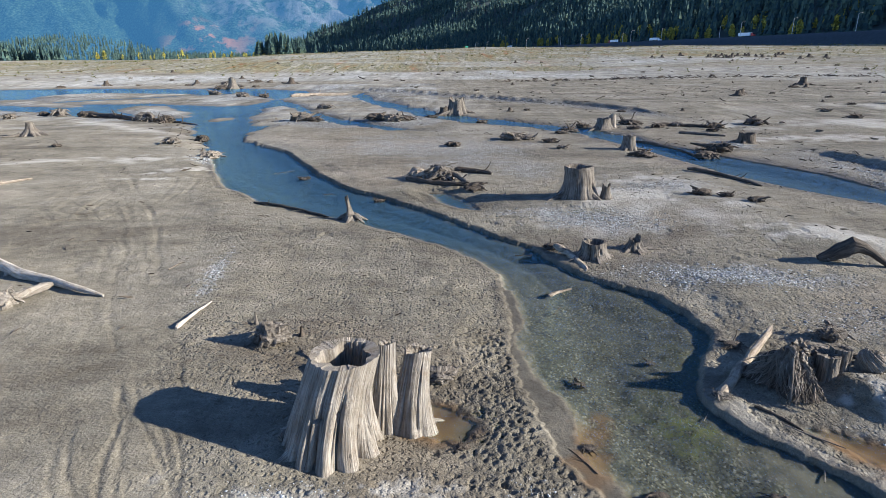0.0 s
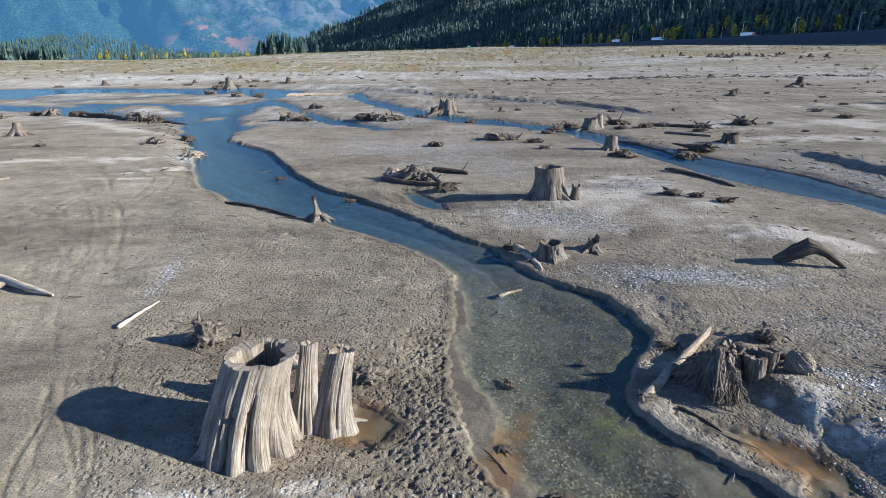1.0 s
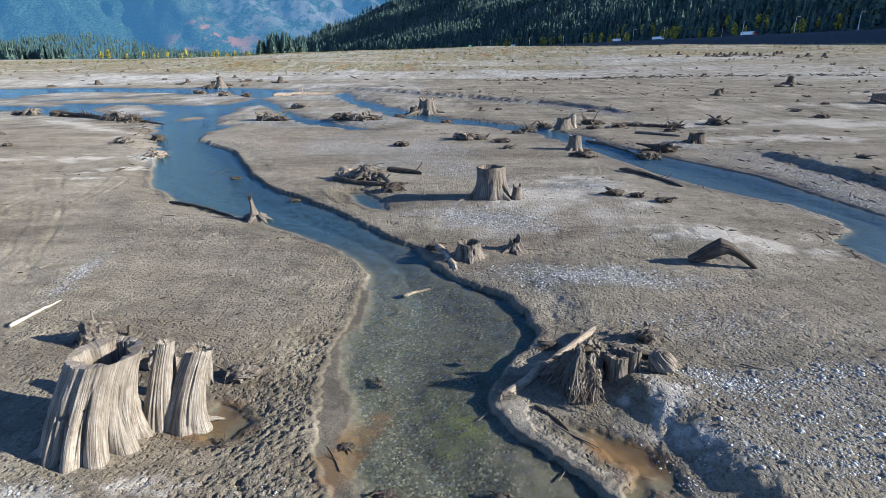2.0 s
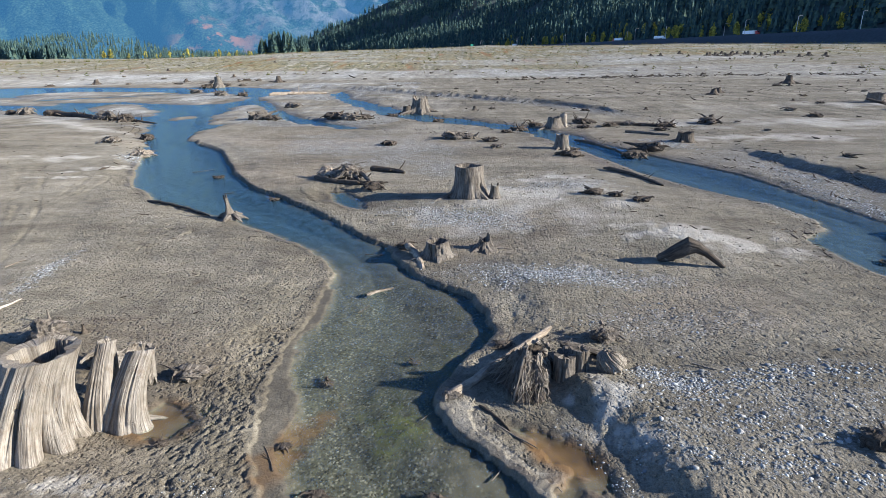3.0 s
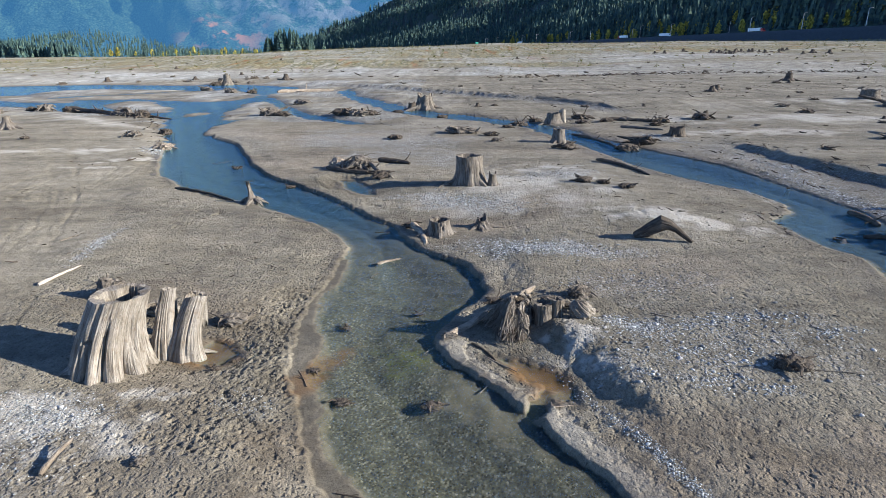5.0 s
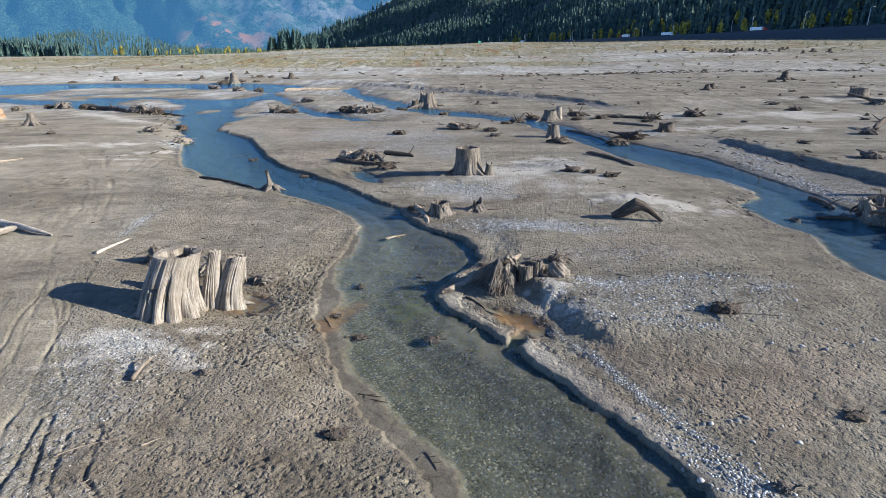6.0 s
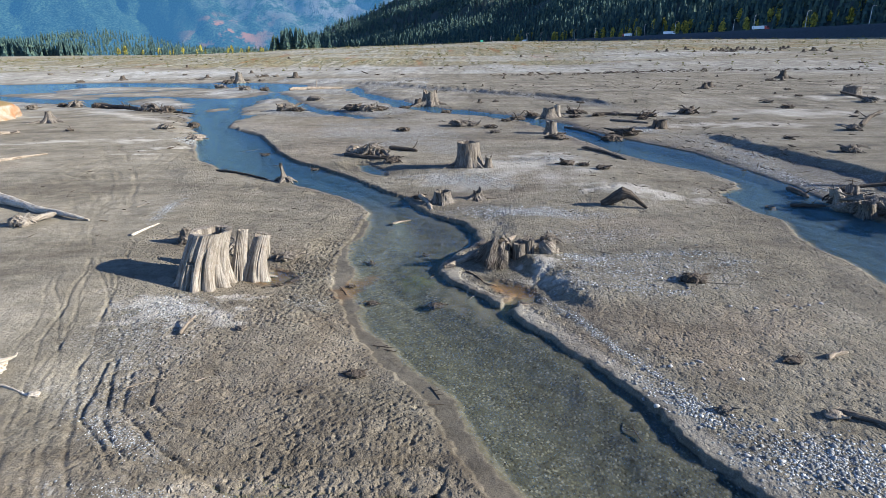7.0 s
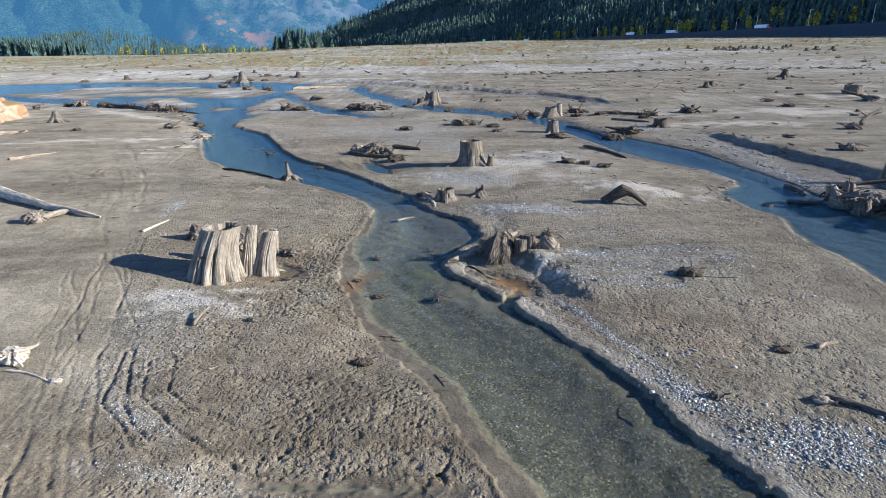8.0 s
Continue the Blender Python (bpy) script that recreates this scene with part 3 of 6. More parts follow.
def ground_relief(z, x, y, d, pool, rng):
    """Ruts, ripples, prints and clods of the mud."""
    fan = np.exp(-(((x - 7.1) / 1.1) ** 2 + ((y - 7.9) / 1.2) ** 2))
    dry = smooth(0.03, 0.3, d) * (1 - 0.9 * fan)
    trod = trodden(x, y)
    drift = np.clip(0.6 + 0.8 * rough_field(x, y, 1.9, 3, 59), 0.1, 1.3)
    close = smooth(60, 22, np.hypot(x - 2, y - 4))
    pits = smooth(0.22, 0.62, ripple(x, y, 0.21, 57)) + 0.8 * smooth(0.28, 0.66, ripple(x, y, 0.135, 58))
    z += dry * close * (0.014 * rough_field(x, y, 0.9, 3, 51) - trod * drift * 0.017 * pits - 0.03 * drift * smooth(12, 18, y) * smooth(0.3, 0.75, ripple(x, y, 0.45, 56)))
    # wind and water ripples on the sand
    sand = np.exp(-(((x - 9.6) / 2.6) ** 2 + ((y - 4.0) / 1.9) ** 2)) + 0.8 * np.exp(-(((x - 12.5) / 2.0) ** 2 + ((y - 17.8) / 1.6) ** 2))
    wave = np.sin((0.55 * x + y) * 50 + 4.5 * ripple(x, y, 0.5, 61)) * (0.5 + 0.5 * ripple(x, y, 0.3, 62))
    z += 0.018 * sand * wave * dry
    slump = np.exp(-(((x - 6.75) / 0.55) ** 2 + ((y - 8.35) / 0.7) ** 2))
    z -= 0.06 * slump * np.abs(ripple(0.9 * x - 0.4 * y, 0.25 * (0.4 * x + 0.9 * y), 0.3, 63))
    for line, gauge, depth in RUTS:
        i0, i1 = np.searchsorted(XS, [min(p[0] for p in line) - 2, max(p[0] for p in line) + 2])
        j0, j1 = np.searchsorted(YS, [min(p[1] for p in line) - 2, max(p[1] for p in line) + 2])
        cut = np.s_[j0:j1, i0:i1]
        gx, gy = x[cut], y[cut]
        mid = line_distance(gx, gy, line)
        wobble = mid + 0.12 * ripple(gx, gy, 1.3, 65) + 0.03 * ripple(gx, gy, 0.25, 66)
        off = np.abs(wobble - gauge / 2) if gauge else wobble
        wid = 0.036 + 0.0025 * np.maximum(0, gy - 8)
        tread = 0.85 + 0.3 * ripple(gx, gy, 0.3, 68)
        keep = dry[cut] * np.clip(0.70 + 0.75 * ripple(gx, gy, 2.1, 67), 0, 1.1) * (0.75 + 0.5 * smooth(12, 25, gy))
        if depth > 0.06:
            keep = dry[cut] * (0.75 + 0.35 * ripple(gx, gy, 0.35, 69))
        z[cut] += keep * 0.8 * depth * (0.16 * np.exp(-(((off - 2.2 * wid) / (0.8 * wid)) ** 2)) - tread * np.exp(-((off / wid) ** 2)))
    # prints of boots and hooves, thickest beside the stream
    for _ in range(4600):
        k = rng.random()
        if k < 0.30:
            cx, cy = rng.gauss(0.3, 0.55), rng.uniform(5.0, 12.5)
        elif k < 0.55:
            cx, cy = rng.uniform(0.9, 3.9), rng.uniform(-1.4, 2.4)
        elif k < 0.75:
            cx, cy = rng.uniform(-3.5, 2.2), rng.uniform(-1.2, 6.5)
        elif k < 0.88:
            cx, cy = rng.uniform(-6.5, 0.6), rng.uniform(9, 13)
        else:
            cx, cy = rng.uniform(6.5, 13), rng.uniform(1, 13)
        i, j = np.searchsorted(XS, cx), np.searchsorted(YS, cy)
        if d[min(j, len(YS) - 1), min(i, len(XS) - 1)] < 0.12 or math.hypot(cx - 7.1, cy - 7.9) < 1.2:
            continue
        size = rng.uniform(0.025, 0.055) if k < 0.75 else rng.uniform(0.025, 0.045)
        dent(z, cx, cy, size * rng.uniform(1.0, 1.7), size, rng.uniform(0, 3.14), rng.uniform(0.012, 0.036) * (1.0 if k < 0.30 else 0.7))
    # knobbly top of the cut bank
    lip = np.exp(-(((d - 0.35) / 0.3) ** 2)) * ((x > 3.6) & (y < 9.5) & (x < 12)) * smooth(6.1, 5.8, x) * smooth(0.1, 0.3, pool)
    z += lip * 0.03 * np.maximum(0, rough_field(x, y, 0.22, 2, 71))


def patch(x, y, cx, cy, a, b, turn=0.0, seed=0, ragged=0.5):
    """A ragged oval of 1 fading to 0; x and y are the whole grid."""
    out = np.zeros_like(x)
    reach = 2.6 * max(a, b) + 0.3
    i0, i1 = np.searchsorted(XS, [cx - reach, cx + reach])
    j0, j1 = np.searchsorted(YS, [cy - reach, cy + reach])
    if i1 <= i0 or j1 <= j0:
        return out
    x, y = x[j0:j1, i0:i1], y[j0:j1, i0:i1]
    c, s = math.cos(turn), math.sin(turn)
    q = np.hypot((c * (x - cx) + s * (y - cy)) / a, (-s * (x - cx) + c * (y - cy)) / b)
    out[j0:j1, i0:i1] = smooth(1.35, 0.25, q + ragged * rough_field(x, y, 0.6 * min(a, b), 4, seed))
    return out


GRAVEL = [(7.3, 15.4, 2.4, 0.85, -0.15, 1875, 0.032), (4.9, 21.9, 2.6, 1.3, -0.4, 1125, 0.036), (8.6, 9.2, 0.7, 0.5, 0.2, 325, 0.029), (9.8, 8.3, 2.6, 1.5, 0.2, 475, 0.022), (11.3, 8.6, 1.8, 1.2, 0, 275, 0.023),
          (7.75, 4.6, 0.14, 2.9, 0.40, 1000, 0.020), (8.75, 1.75, 0.35, 1.2, 0.55, 525, 0.029), (10.4, 0.1, 1.6, 0.75, -0.15, 1625, 0.026), (-2.9, 6.15, 1.25, 0.65, -0.3, 1125, 0.019), (-3.0, 4.9, 0.9, 0.9, 0, 325, 0.016),
          (-1.5, 0.9, 1.3, 0.3, -0.55, 525, 0.017), (-0.2, -0.6, 1.3, 0.3, -0.15, 325, 0.017), (-7.35, 15.9, 0.28, 1.7, 0.15, 325, 0.025), (-0.6, 41, 4.5, 7, 0.5, 525, 0.036), (9.6, 27.5, 2.2, 1.2, 0, 325, 0.036),
          (21.9, 23.5, 0.8, 6.5, 0.02, 1125, 0.043), (-15.5, 37.5, 0.8, 2.0, 0.6, 275, 0.050), (9.2, 12.3, 2.0, 1.0, 0, 250, 0.029), (0.4, 6.6, 0.6, 0.5, 0, 162, 0.016),
          (-2.6, 4.2, 1.5, 1.6, 0, 260, 0.015), (-2.3, 2.4, 0.9, 1.4, 0.3, 140, 0.016), (8.05, 9.75, 0.45, 0.30, 0.3, 170, 0.030), (8.6, 9.25, 0.5, 0.25, -0.3, 150, 0.030), (9.7, 9.3, 0.9, 0.35, -0.2, 72, 0.038), (10.6, 9.6, 0.9, 0.35, 0.1, 78, 0.037), (11.8, 9.7, 0.8, 0.3, 0, 66, 0.039),
          (9.1, 8.1, 0.5, 0.3, 0.5, 72, 0.030), (9.5, 7.0, 0.6, 0.3, -0.3, 78, 0.032), (10.2, 6.6, 0.5, 0.2, 0, 54, 0.034), (10.0, 7.8, 1.2, 0.5, 0.1, 72, 0.034), (12.6, 8.9, 0.8, 0.3, 0.2, 66, 0.037), (8.9, 6.9, 0.7, 0.3, -0.5, 160, 0.020),
          (7.9, 7.4, 0.5, 0.8, 0.5, 120, 0.018), (18.2, 27.5, 0.5, 5.0, 0.05, 420, 0.045), (22.9, 30.0, 0.7, 4.0, 0.1, 320, 0.05), (14.6, 47.5, 0.8, 5.0, 0.3, 260, 0.06), (20.6, 42.0, 1.2, 3.0, 0.2, 240, 0.06)]
SILT = [(11.0, 26.9, 0.75, 1.8, 0.1), (12.6, 18.6, 2.4, 1.15, -0.25), (9.4, 29.6, 2.2, 1.2, 0), (7.05, 8.9, 0.45, 0.7, 0.1), (7.35, 7.7, 0.5, 0.25, -0.7), (-19, 37, 1.8, 1.1, 0.2), (-15.2, 33.5, 1.6, 0.6, 0.6), (-15.8, 30.6, 1.3, 0.35, 0.1),
        (-1.5, 6.9, 0.5, 0.22, 0.1), (8, 24, 3.5, 3, 0), (37, 55, 14, 3.5, -0.1), (-32, 58, 14, 1.2, -0.75), (30, 45, 6, 1.5, 0), (60, 72, 10, 2.5, 0), (-2.8, 5.9, 1.3, 0.7, -0.3), (-25, 36, 3, 0.6, 0.4)]


def build_ground():
    rng = random.Random(4)
    x, y = np.meshgrid(XS.astype(np.float32), YS.astype(np.float32))
    z, d, steep, pool = ground_form(x, y)
    ground_relief(z, x, y, d, pool, rng)
    far = np.hypot(x - 3, y)
    dry = np.zeros_like(x)
    for k, (cx, cy, a, b, t) in enumerate(SILT):
        dry = np.maximum(dry, 0.9 * patch(x, y, cx, cy, a * 1.15, b * 1.15, t, 80 + k, 0.75) ** 1.4)
    dry = np.maximum(dry, 0.26 * smooth(0.05, 0.7, rough_field(x, y, 16, 4, 23)) * smooth(25, 55, far))
    ledge = np.where(steep > 0.75, smooth(0.03, 0.10, d) * smooth(0.66, 0.44, d), 0.0) * smooth(10, 8.8, y) * (x > 3.5)
    dry = np.maximum(dry, 0.38 * ledge)
    grav = np.zeros_like(x)
    for k, (cx, cy, a, b, t, _, _) in enumerate(GRAVEL):
        grav = np.maximum(grav, np.where(y < 14, 0.32, 0.7) * patch(x, y, cx, cy, a * 1.1, b * 1.1, t, 120 + k, 0.7))
    isles = (y > 55) & (x < 0) & (far < 150)
    grav = np.where(isles, np.maximum(grav, smooth(-0.2, 0.3, rough_field(x, y, 9, 4, 24)) * 0.9), grav)
    turf = smooth(244, 258, far + 10 * rough_field(x, y, 90, 3, 25)) * (0.78 + 0.22 * np.clip(rough_field(x, y, 25, 4, 26), -1, 1)) * (1 - 0.75 * smooth(40, 100, x) * smooth(345, 322, far))
    bar = smooth(174, 186, far + 5 * rough_field(x, y, 30, 3, 27)) * smooth(252, 238, far + 7 * rough_field(x, y, 30, 3, 28)) * (0.95 - 0.35 * smooth(20, 80, x)) * (0.45 + 0.55 * smooth(-0.4, 0.2, rough_field(x, 0.2 * y, 9, 4, 64))) * (0.75 + 0.25 * np.clip(rough_field(0.4 * x, y, 14, 3, 18), -1, 1))
    bar = np.maximum(bar, 0.75 * smooth(0.0, 0.5, rough_field(0.3 * x, y, 26, 4, 19)) * smooth(240, 255, far) * smooth(345, 320, far) * smooth(45, 95, x))
    bar = np.maximum(bar, 0.45 * smooth(0.25, 0.6, rough_field(x * 0.3, y, 22, 4, 29)) * smooth(150, 190, far))
    bar = np.maximum(bar, np.where(isles, 0.38 * smooth(-0.2, 0.5, rough_field(x, y, 4, 4, 44)), 0))
    wet = smooth(0.42, 0.0, (d + 0.25 * rough_field(x, y, 0.8, 3, 30)) / (1 + 2.5 * smooth(25, 110, far))) * np.where(steep > 0.75, 0.75, 1.0)
    wet = np.maximum(wet, 0.65 * patch(x, y, 2.6, 2.2, 1.6, 1.3, 0.7, 31))
    wet = np.maximum(wet, 0.6 * patch(x, y, 0.7, 6.9, 1.1, 2.4, -0.1, 40))
    wet = np.maximum(wet, 0.45 * smooth(0.1, 0.6, rough_field(x, y, 3.2, 4, 32)) * smooth(6, 1.5, d))
    wet = np.maximum(wet, np.where((steep > 0.25) & (steep < 0.75), 0.85 * smooth(1.9, 0.3, d + 0.8 * rough_field(x, y, 2.0, 3, 49)), 0))
    side = terrace_side(x, y)
    scar = smooth(-4.5, -1.0, side) * smooth(1.0, 0.0, side) * (smooth(58, 72, y) + 0.7 * smooth(44, 34, y) * smooth(12, 20, y)) * smooth(135, 118, y)
    grav = np.maximum(grav, 0.95 * scar)
    wet = np.maximum(wet, np.clip(1.1 * scar * (0.6 + 0.6 * rough_field(x, y, 3, 3, 39)), 0, 1))
    bed = smooth(0.05, -0.08, d)
    sandy = np.maximum(smooth(-0.55, -0.05, d + 0.3 * ripple(x, y, 1.0, 33)) * np.where(steep > 0.75, 0.55, 1.0), smooth(0.4, 0.0, pool))
    sandy = np.maximum(sandy, 0.8 * patch(x, y, 4.9, 6.7, 0.5, 1.5, 0.6, 34) * bed)
    rust = np.maximum(1.0 * patch(x, y, 6.1, 7.6, 0.95, 0.75, -0.7, 35), np.maximum(0.5 * patch(x, y, 3.9, -0.3, 0.5, 0.5, 0, 36), np.maximum(0.9 * patch(x, y, -1.0, 8.65, 0.8, 0.9, 0, 42), 0.7 * patch(x, y, 1.45, 7.9, 0.35, 1.3, -0.35, 45)))) * smooth(0.35, 0.0, d)
    algae = np.maximum(patch(x, y, 3.3, 8.7, 0.75, 1.1, 0.2, 37), 0.7 * patch(x, y, 4.4, 10.8, 0.6, 0.8, 0, 38)) * bed
    # reaches where the bed colour carries the blue of reflected sky
    sky_silt = np.maximum(smooth(13, 22, y - 0.15 * x), smooth(13, 16, x)) * smooth(-0.05, -0.35, d)
    away = smooth(38, 95, far)
    skirt = apron_share(x, y, d, steep, pool)
    sandy, wet, bed = np.maximum(sandy, skirt), np.maximum(wet, skirt), bed * (1 - 0.75 * skirt)
    trod = trodden(x, y) * smooth(0.0, 0.25, d) * (1 - 0.5 * ledge)
    warm = np.maximum(patch(x, y, 9.6, 4.4, 3.0, 2.2, 0.3, 46), np.maximum(0.8 * patch(x, y, 0.6, 3.0, 2.2, 2.6, 0, 47), 0.6 * smooth(0.1, 0.5, rough_field(x, y, 9, 3, 48)) * smooth(70, 40, far)))
    nx, ny = len(XS), len(YS)
    me = bpy.data.meshes.new("ground")
    me.vertices.add(nx * ny)
    me.vertices.foreach_set("co", np.stack([x, y, z], -1).ravel().astype(np.float32))
    j, i = np.meshgrid(np.arange(ny - 1), np.arange(nx - 1), indexing="ij")
    a = (j * nx + i).ravel()
    quads = np.stack([a, a + 1, a + nx + 1, a + nx], -1).astype(np.int32)
    me.loops.add(quads.size)
    me.loops.foreach_set("vertex_index", quads.ravel())
    me.polygons.add(len(quads))
    me.polygons.foreach_set("loop_start", np.arange(0, quads.size, 4, dtype=np.int32))
    me.polygons.foreach_set("use_smooth", np.ones(len(quads), bool))
    me.update(calc_edges=True)
    for key, val in (("dry", dry), ("grav", grav), ("turf", np.clip(turf, 0, 1)), ("bar", np.clip(bar, 0, 1)), ("wet", np.clip(wet, 0, 1)), ("bed", bed), ("sand", np.clip(sandy, 0, 1)), ("sky_silt", sky_silt), ("rust", rust), ("algae", algae), ("trod", trod), ("warm", warm), ("away", away)):
        me.attributes.new(key, "FLOAT", "POINT").data.foreach_set("value", val.ravel().astype(np.float32))
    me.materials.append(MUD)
    return tagged(new("ground", me), "grey-brown drained lake bed of silty mud with prints and ruts", "ground", kind="structure"), z


GROUND, HEIGHTS = build_ground()


def ground_at(x, y):
    """The height of the finished lake bed."""
    i = int(np.clip(np.searchsorted(XS, x) - 1, 0, len(XS) - 2))
    j = int(np.clip(np.searchsorted(YS, y) - 1, 0, len(YS) - 2))
    u, v = (x - XS[i]) / (XS[i + 1] - XS[i]), (y - YS[j]) / (YS[j + 1] - YS[j])
    h = HEIGHTS
    return float((h[j, i] * (1 - u) + h[j, i + 1] * u) * (1 - v) + (h[j + 1, i] * (1 - u) + h[j + 1, i + 1] * u) * v)


def mesh_object(name, verts, faces, material, soft=True):
    me = bpy.data.meshes.new(name)
    me.from_pydata(verts, [], faces)
    me.polygons.foreach_set("use_smooth", np.full(len(me.polygons), soft))
    me.materials.append(material)
    me.update()
    return new(name, me)


def build_water():
    xs, ys = np.linspace(-130, 30, 9), np.linspace(-14, 150, 9)
    verts = [(a, b, LEVEL) for b in ys for a in xs]
    faces = [(j * 9 + i, j * 9 + i + 1, j * 9 + i + 10, j * 9 + i + 9) for j in range(8) for i in range(8)]
    ob = mesh_object("water", verts, faces, WATER)
    ob.visible_shadow = False  # lets daylight reach the bed
    tagged(ob, "clear shallow stream water over pebbles, blue where it mirrors sky", "water", kind="structure")


build_water()

# ---- the far shore: highway bank, forested slope, mountain ----
ROAD_A, ROAD_B = Vector((420, 145)), Vector((-255, 2390))
ALONG = (ROAD_B - ROAD_A).normalized()
ASIDE = Vector((ALONG.y, -ALONG.x))


def road_place(s, off, z):
    p = ROAD_A + ALONG * s + ASIDE * (off - 0.00012 * max(0.0, s - 1000) ** 2)
    return (p.x, p.y, z)


def slope_height(s, off):
    """The forested slope behind the highway."""
    up = max(0.0, off - 34)
    n = float(rough_field(np.array(s), np.array(off), 210, 4, 91))
    return 25 + up * 0.36 * (1 + 0.30 * n) + 7 * n * min(1.0, up / 60)


def sheet(name, ss, offs, height, material, label, category):
    verts = [road_place(s, o, height(s, o)) for s in ss for o in offs]
    w = len(offs)
    faces = [(a * w + b, a * w + b + 1, (a + 1) * w + b + 1, (a + 1) * w + b) for a in range(len(ss) - 1) for b in range(w - 1)]
    ob = mesh_object(name, verts, faces, material)
    return tagged(ob, label, category, kind="structure")


def bank_height(s, off):
    top = 24.5
    rough = 0.5 * float(ripple(np.array(s), np.array(off), 5, 92))
    return 11.0 + (top - 11.0) * float(smooth(-34, -12, np.array(float(off)))) + (rough if -30 < off < -13 else 0)


SS = list(np.arange(0, 2800, 14.0))
sheet("embankment", list(np.arange(0, 2800, 7.0)), [-44, -34, -31, -28, -25, -22, -19, -16, -13, -12, -6, 18, 36], bank_height, RIPRAP, "dark rock embankment below the highway", "embankment")
sheet("road", SS, [-10.5, 0, 14.5], lambda s, o: 24.62, ASPHALT, "grey asphalt highway on the embankment", "road")
sheet("forest_slope", list(np.arange(0, 2800, 40.0)), [30, 40, 60, 90, 130, 180, 240, 310, 400, 520, 660, 800], slope_height, SLOPE, "dark forest floor of the steep hillside", "hillside")


def build_mountain():
    us, vs = np.linspace(0, 1, 240), np.linspace(0, 1, 90)
    u, v = np.meshgrid(us, vs)
    x = -3300 + 4300 * u
    y = 3150 + 1500 * v + 200 * u
    ridge = rough_field(x, y * 0.35, 700, 6, 95, 0.55)
    spur = np.abs(rough_field(x + 0.9 * y, y * 0.25, 380, 5, 96))
    z = -70 + 1080 * v**0.9 + 120 * ridge * v**0.7 - 165 * spur * v**0.6
    # a straight shaded ravine, and the gap in the crest where the sky shows
    line = x + 1397 + 0.85 * (y - 3200) + 40 * ripple(x, y, 160, 97)
    z = z - 130 * np.exp(-((line / 85) ** 2)) * smooth(0.02, 0.15, v)
    gap = np.exp(-(((x + 850) / 110) ** 2)) + 0.30 * np.exp(-(((x + 700) / 260) ** 2))
    z = np.where(v > 0.2, z * (1 - 0.66 * np.minimum(gap, 1.05) * smooth(0.35, 0.95, v)), z)
    verts = np.stack([x, y, z], -1).reshape(-1, 3).tolist()
    faces = [(j * 240 + i, j * 240 + i + 1, (j + 1) * 240 + i + 1, (j + 1) * 240 + i) for j in range(89) for i in range(239)]
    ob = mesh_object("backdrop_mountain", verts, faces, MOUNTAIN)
    rock = smooth(-1650, -1000, x) * smooth(0.10, 0.35, v) + 0.6 * smooth(0.55, 0.8, v) * smooth(-1900, -1300, x)
    scree = 1.0 * np.exp(-(((x + 1230) / 210) ** 2)) * smooth(0.30, 0.18, v) * smooth(0.05, 0.10, v)
    for key, val in (("rock", rock), ("scree", scree)):
        ob.data.attributes.new(key, "FLOAT", "POINT").data.foreach_set("value", val.ravel().astype(np.float32))
    tagged(ob, "hazy blue forested mountainside with rock and red scree", "mountain", kind="structure")


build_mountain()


def conifer_shape(rng, tall, sides=7, tiers=7):
    """Verts and faces of one spruce: ragged drooping tiers round a stem."""
    verts, faces = [], []
    width = tall * rng.uniform(0.13, 0.19)
    for k in range(tiers):
        f = k / tiers
        r = width * (1 - f) ** 0.85 + 0.02 * tall
        z0 = tall * (0.06 + 0.90 * f)
        z1 = z0 + tall * (0.94 / tiers) * 1.7
        turn = rng.uniform(0, 6.28)
        c = len(verts)
        verts.append((0, 0, min(z1, tall)))
        for i in range(sides):
            a = turn + 6.283 * i / sides
            q = r * (rng.uniform(0.9, 1.25) if i % 2 else rng.uniform(0.45, 0.7))
            verts.append((q * math.cos(a), q * math.sin(a), z0 - rng.uniform(0.0, 0.05) * tall))
        faces += [(c, c + 1 + i, c + 1 + (i + 1) % sides) for i in range(sides)]
    return verts, faces


def leafy_shape(rng, tall, leaves=70):
    """Verts and faces of one broadleaf tree's crown as many tilted leaf clumps."""
    verts, faces = [], []
    for _ in range(leaves):
        f = rng.uniform(0.12, 1.0)
        r = tall * 0.24 * math.sin(min(3.0, 0.4 + 2.6 * f)) * math.sqrt(rng.random())
        a, s = rng.uniform(0, 6.28), tall * rng.uniform(0.05, 0.10)
        p = Vector((r * math.cos(a), r * math.sin(a), tall * f))
        e = Euler((rng.uniform(0, 3), rng.uniform(0, 3), rng.uniform(0, 3))).to_matrix()
        c = len(verts)
        verts += [tuple(p + e @ Vector(q) * s) for q in ((-1, -0.6, 0), (1, -0.7, 0.2), (0.9, 0.8, -0.1), (-0.7, 0.9, 0.25), (0, 0, 0.7))]
        faces += [(c, c + 1, c + 4), (c + 1, c + 2, c + 4), (c + 2, c + 3, c + 4), (c + 3, c, c + 4)]
    return verts, faces


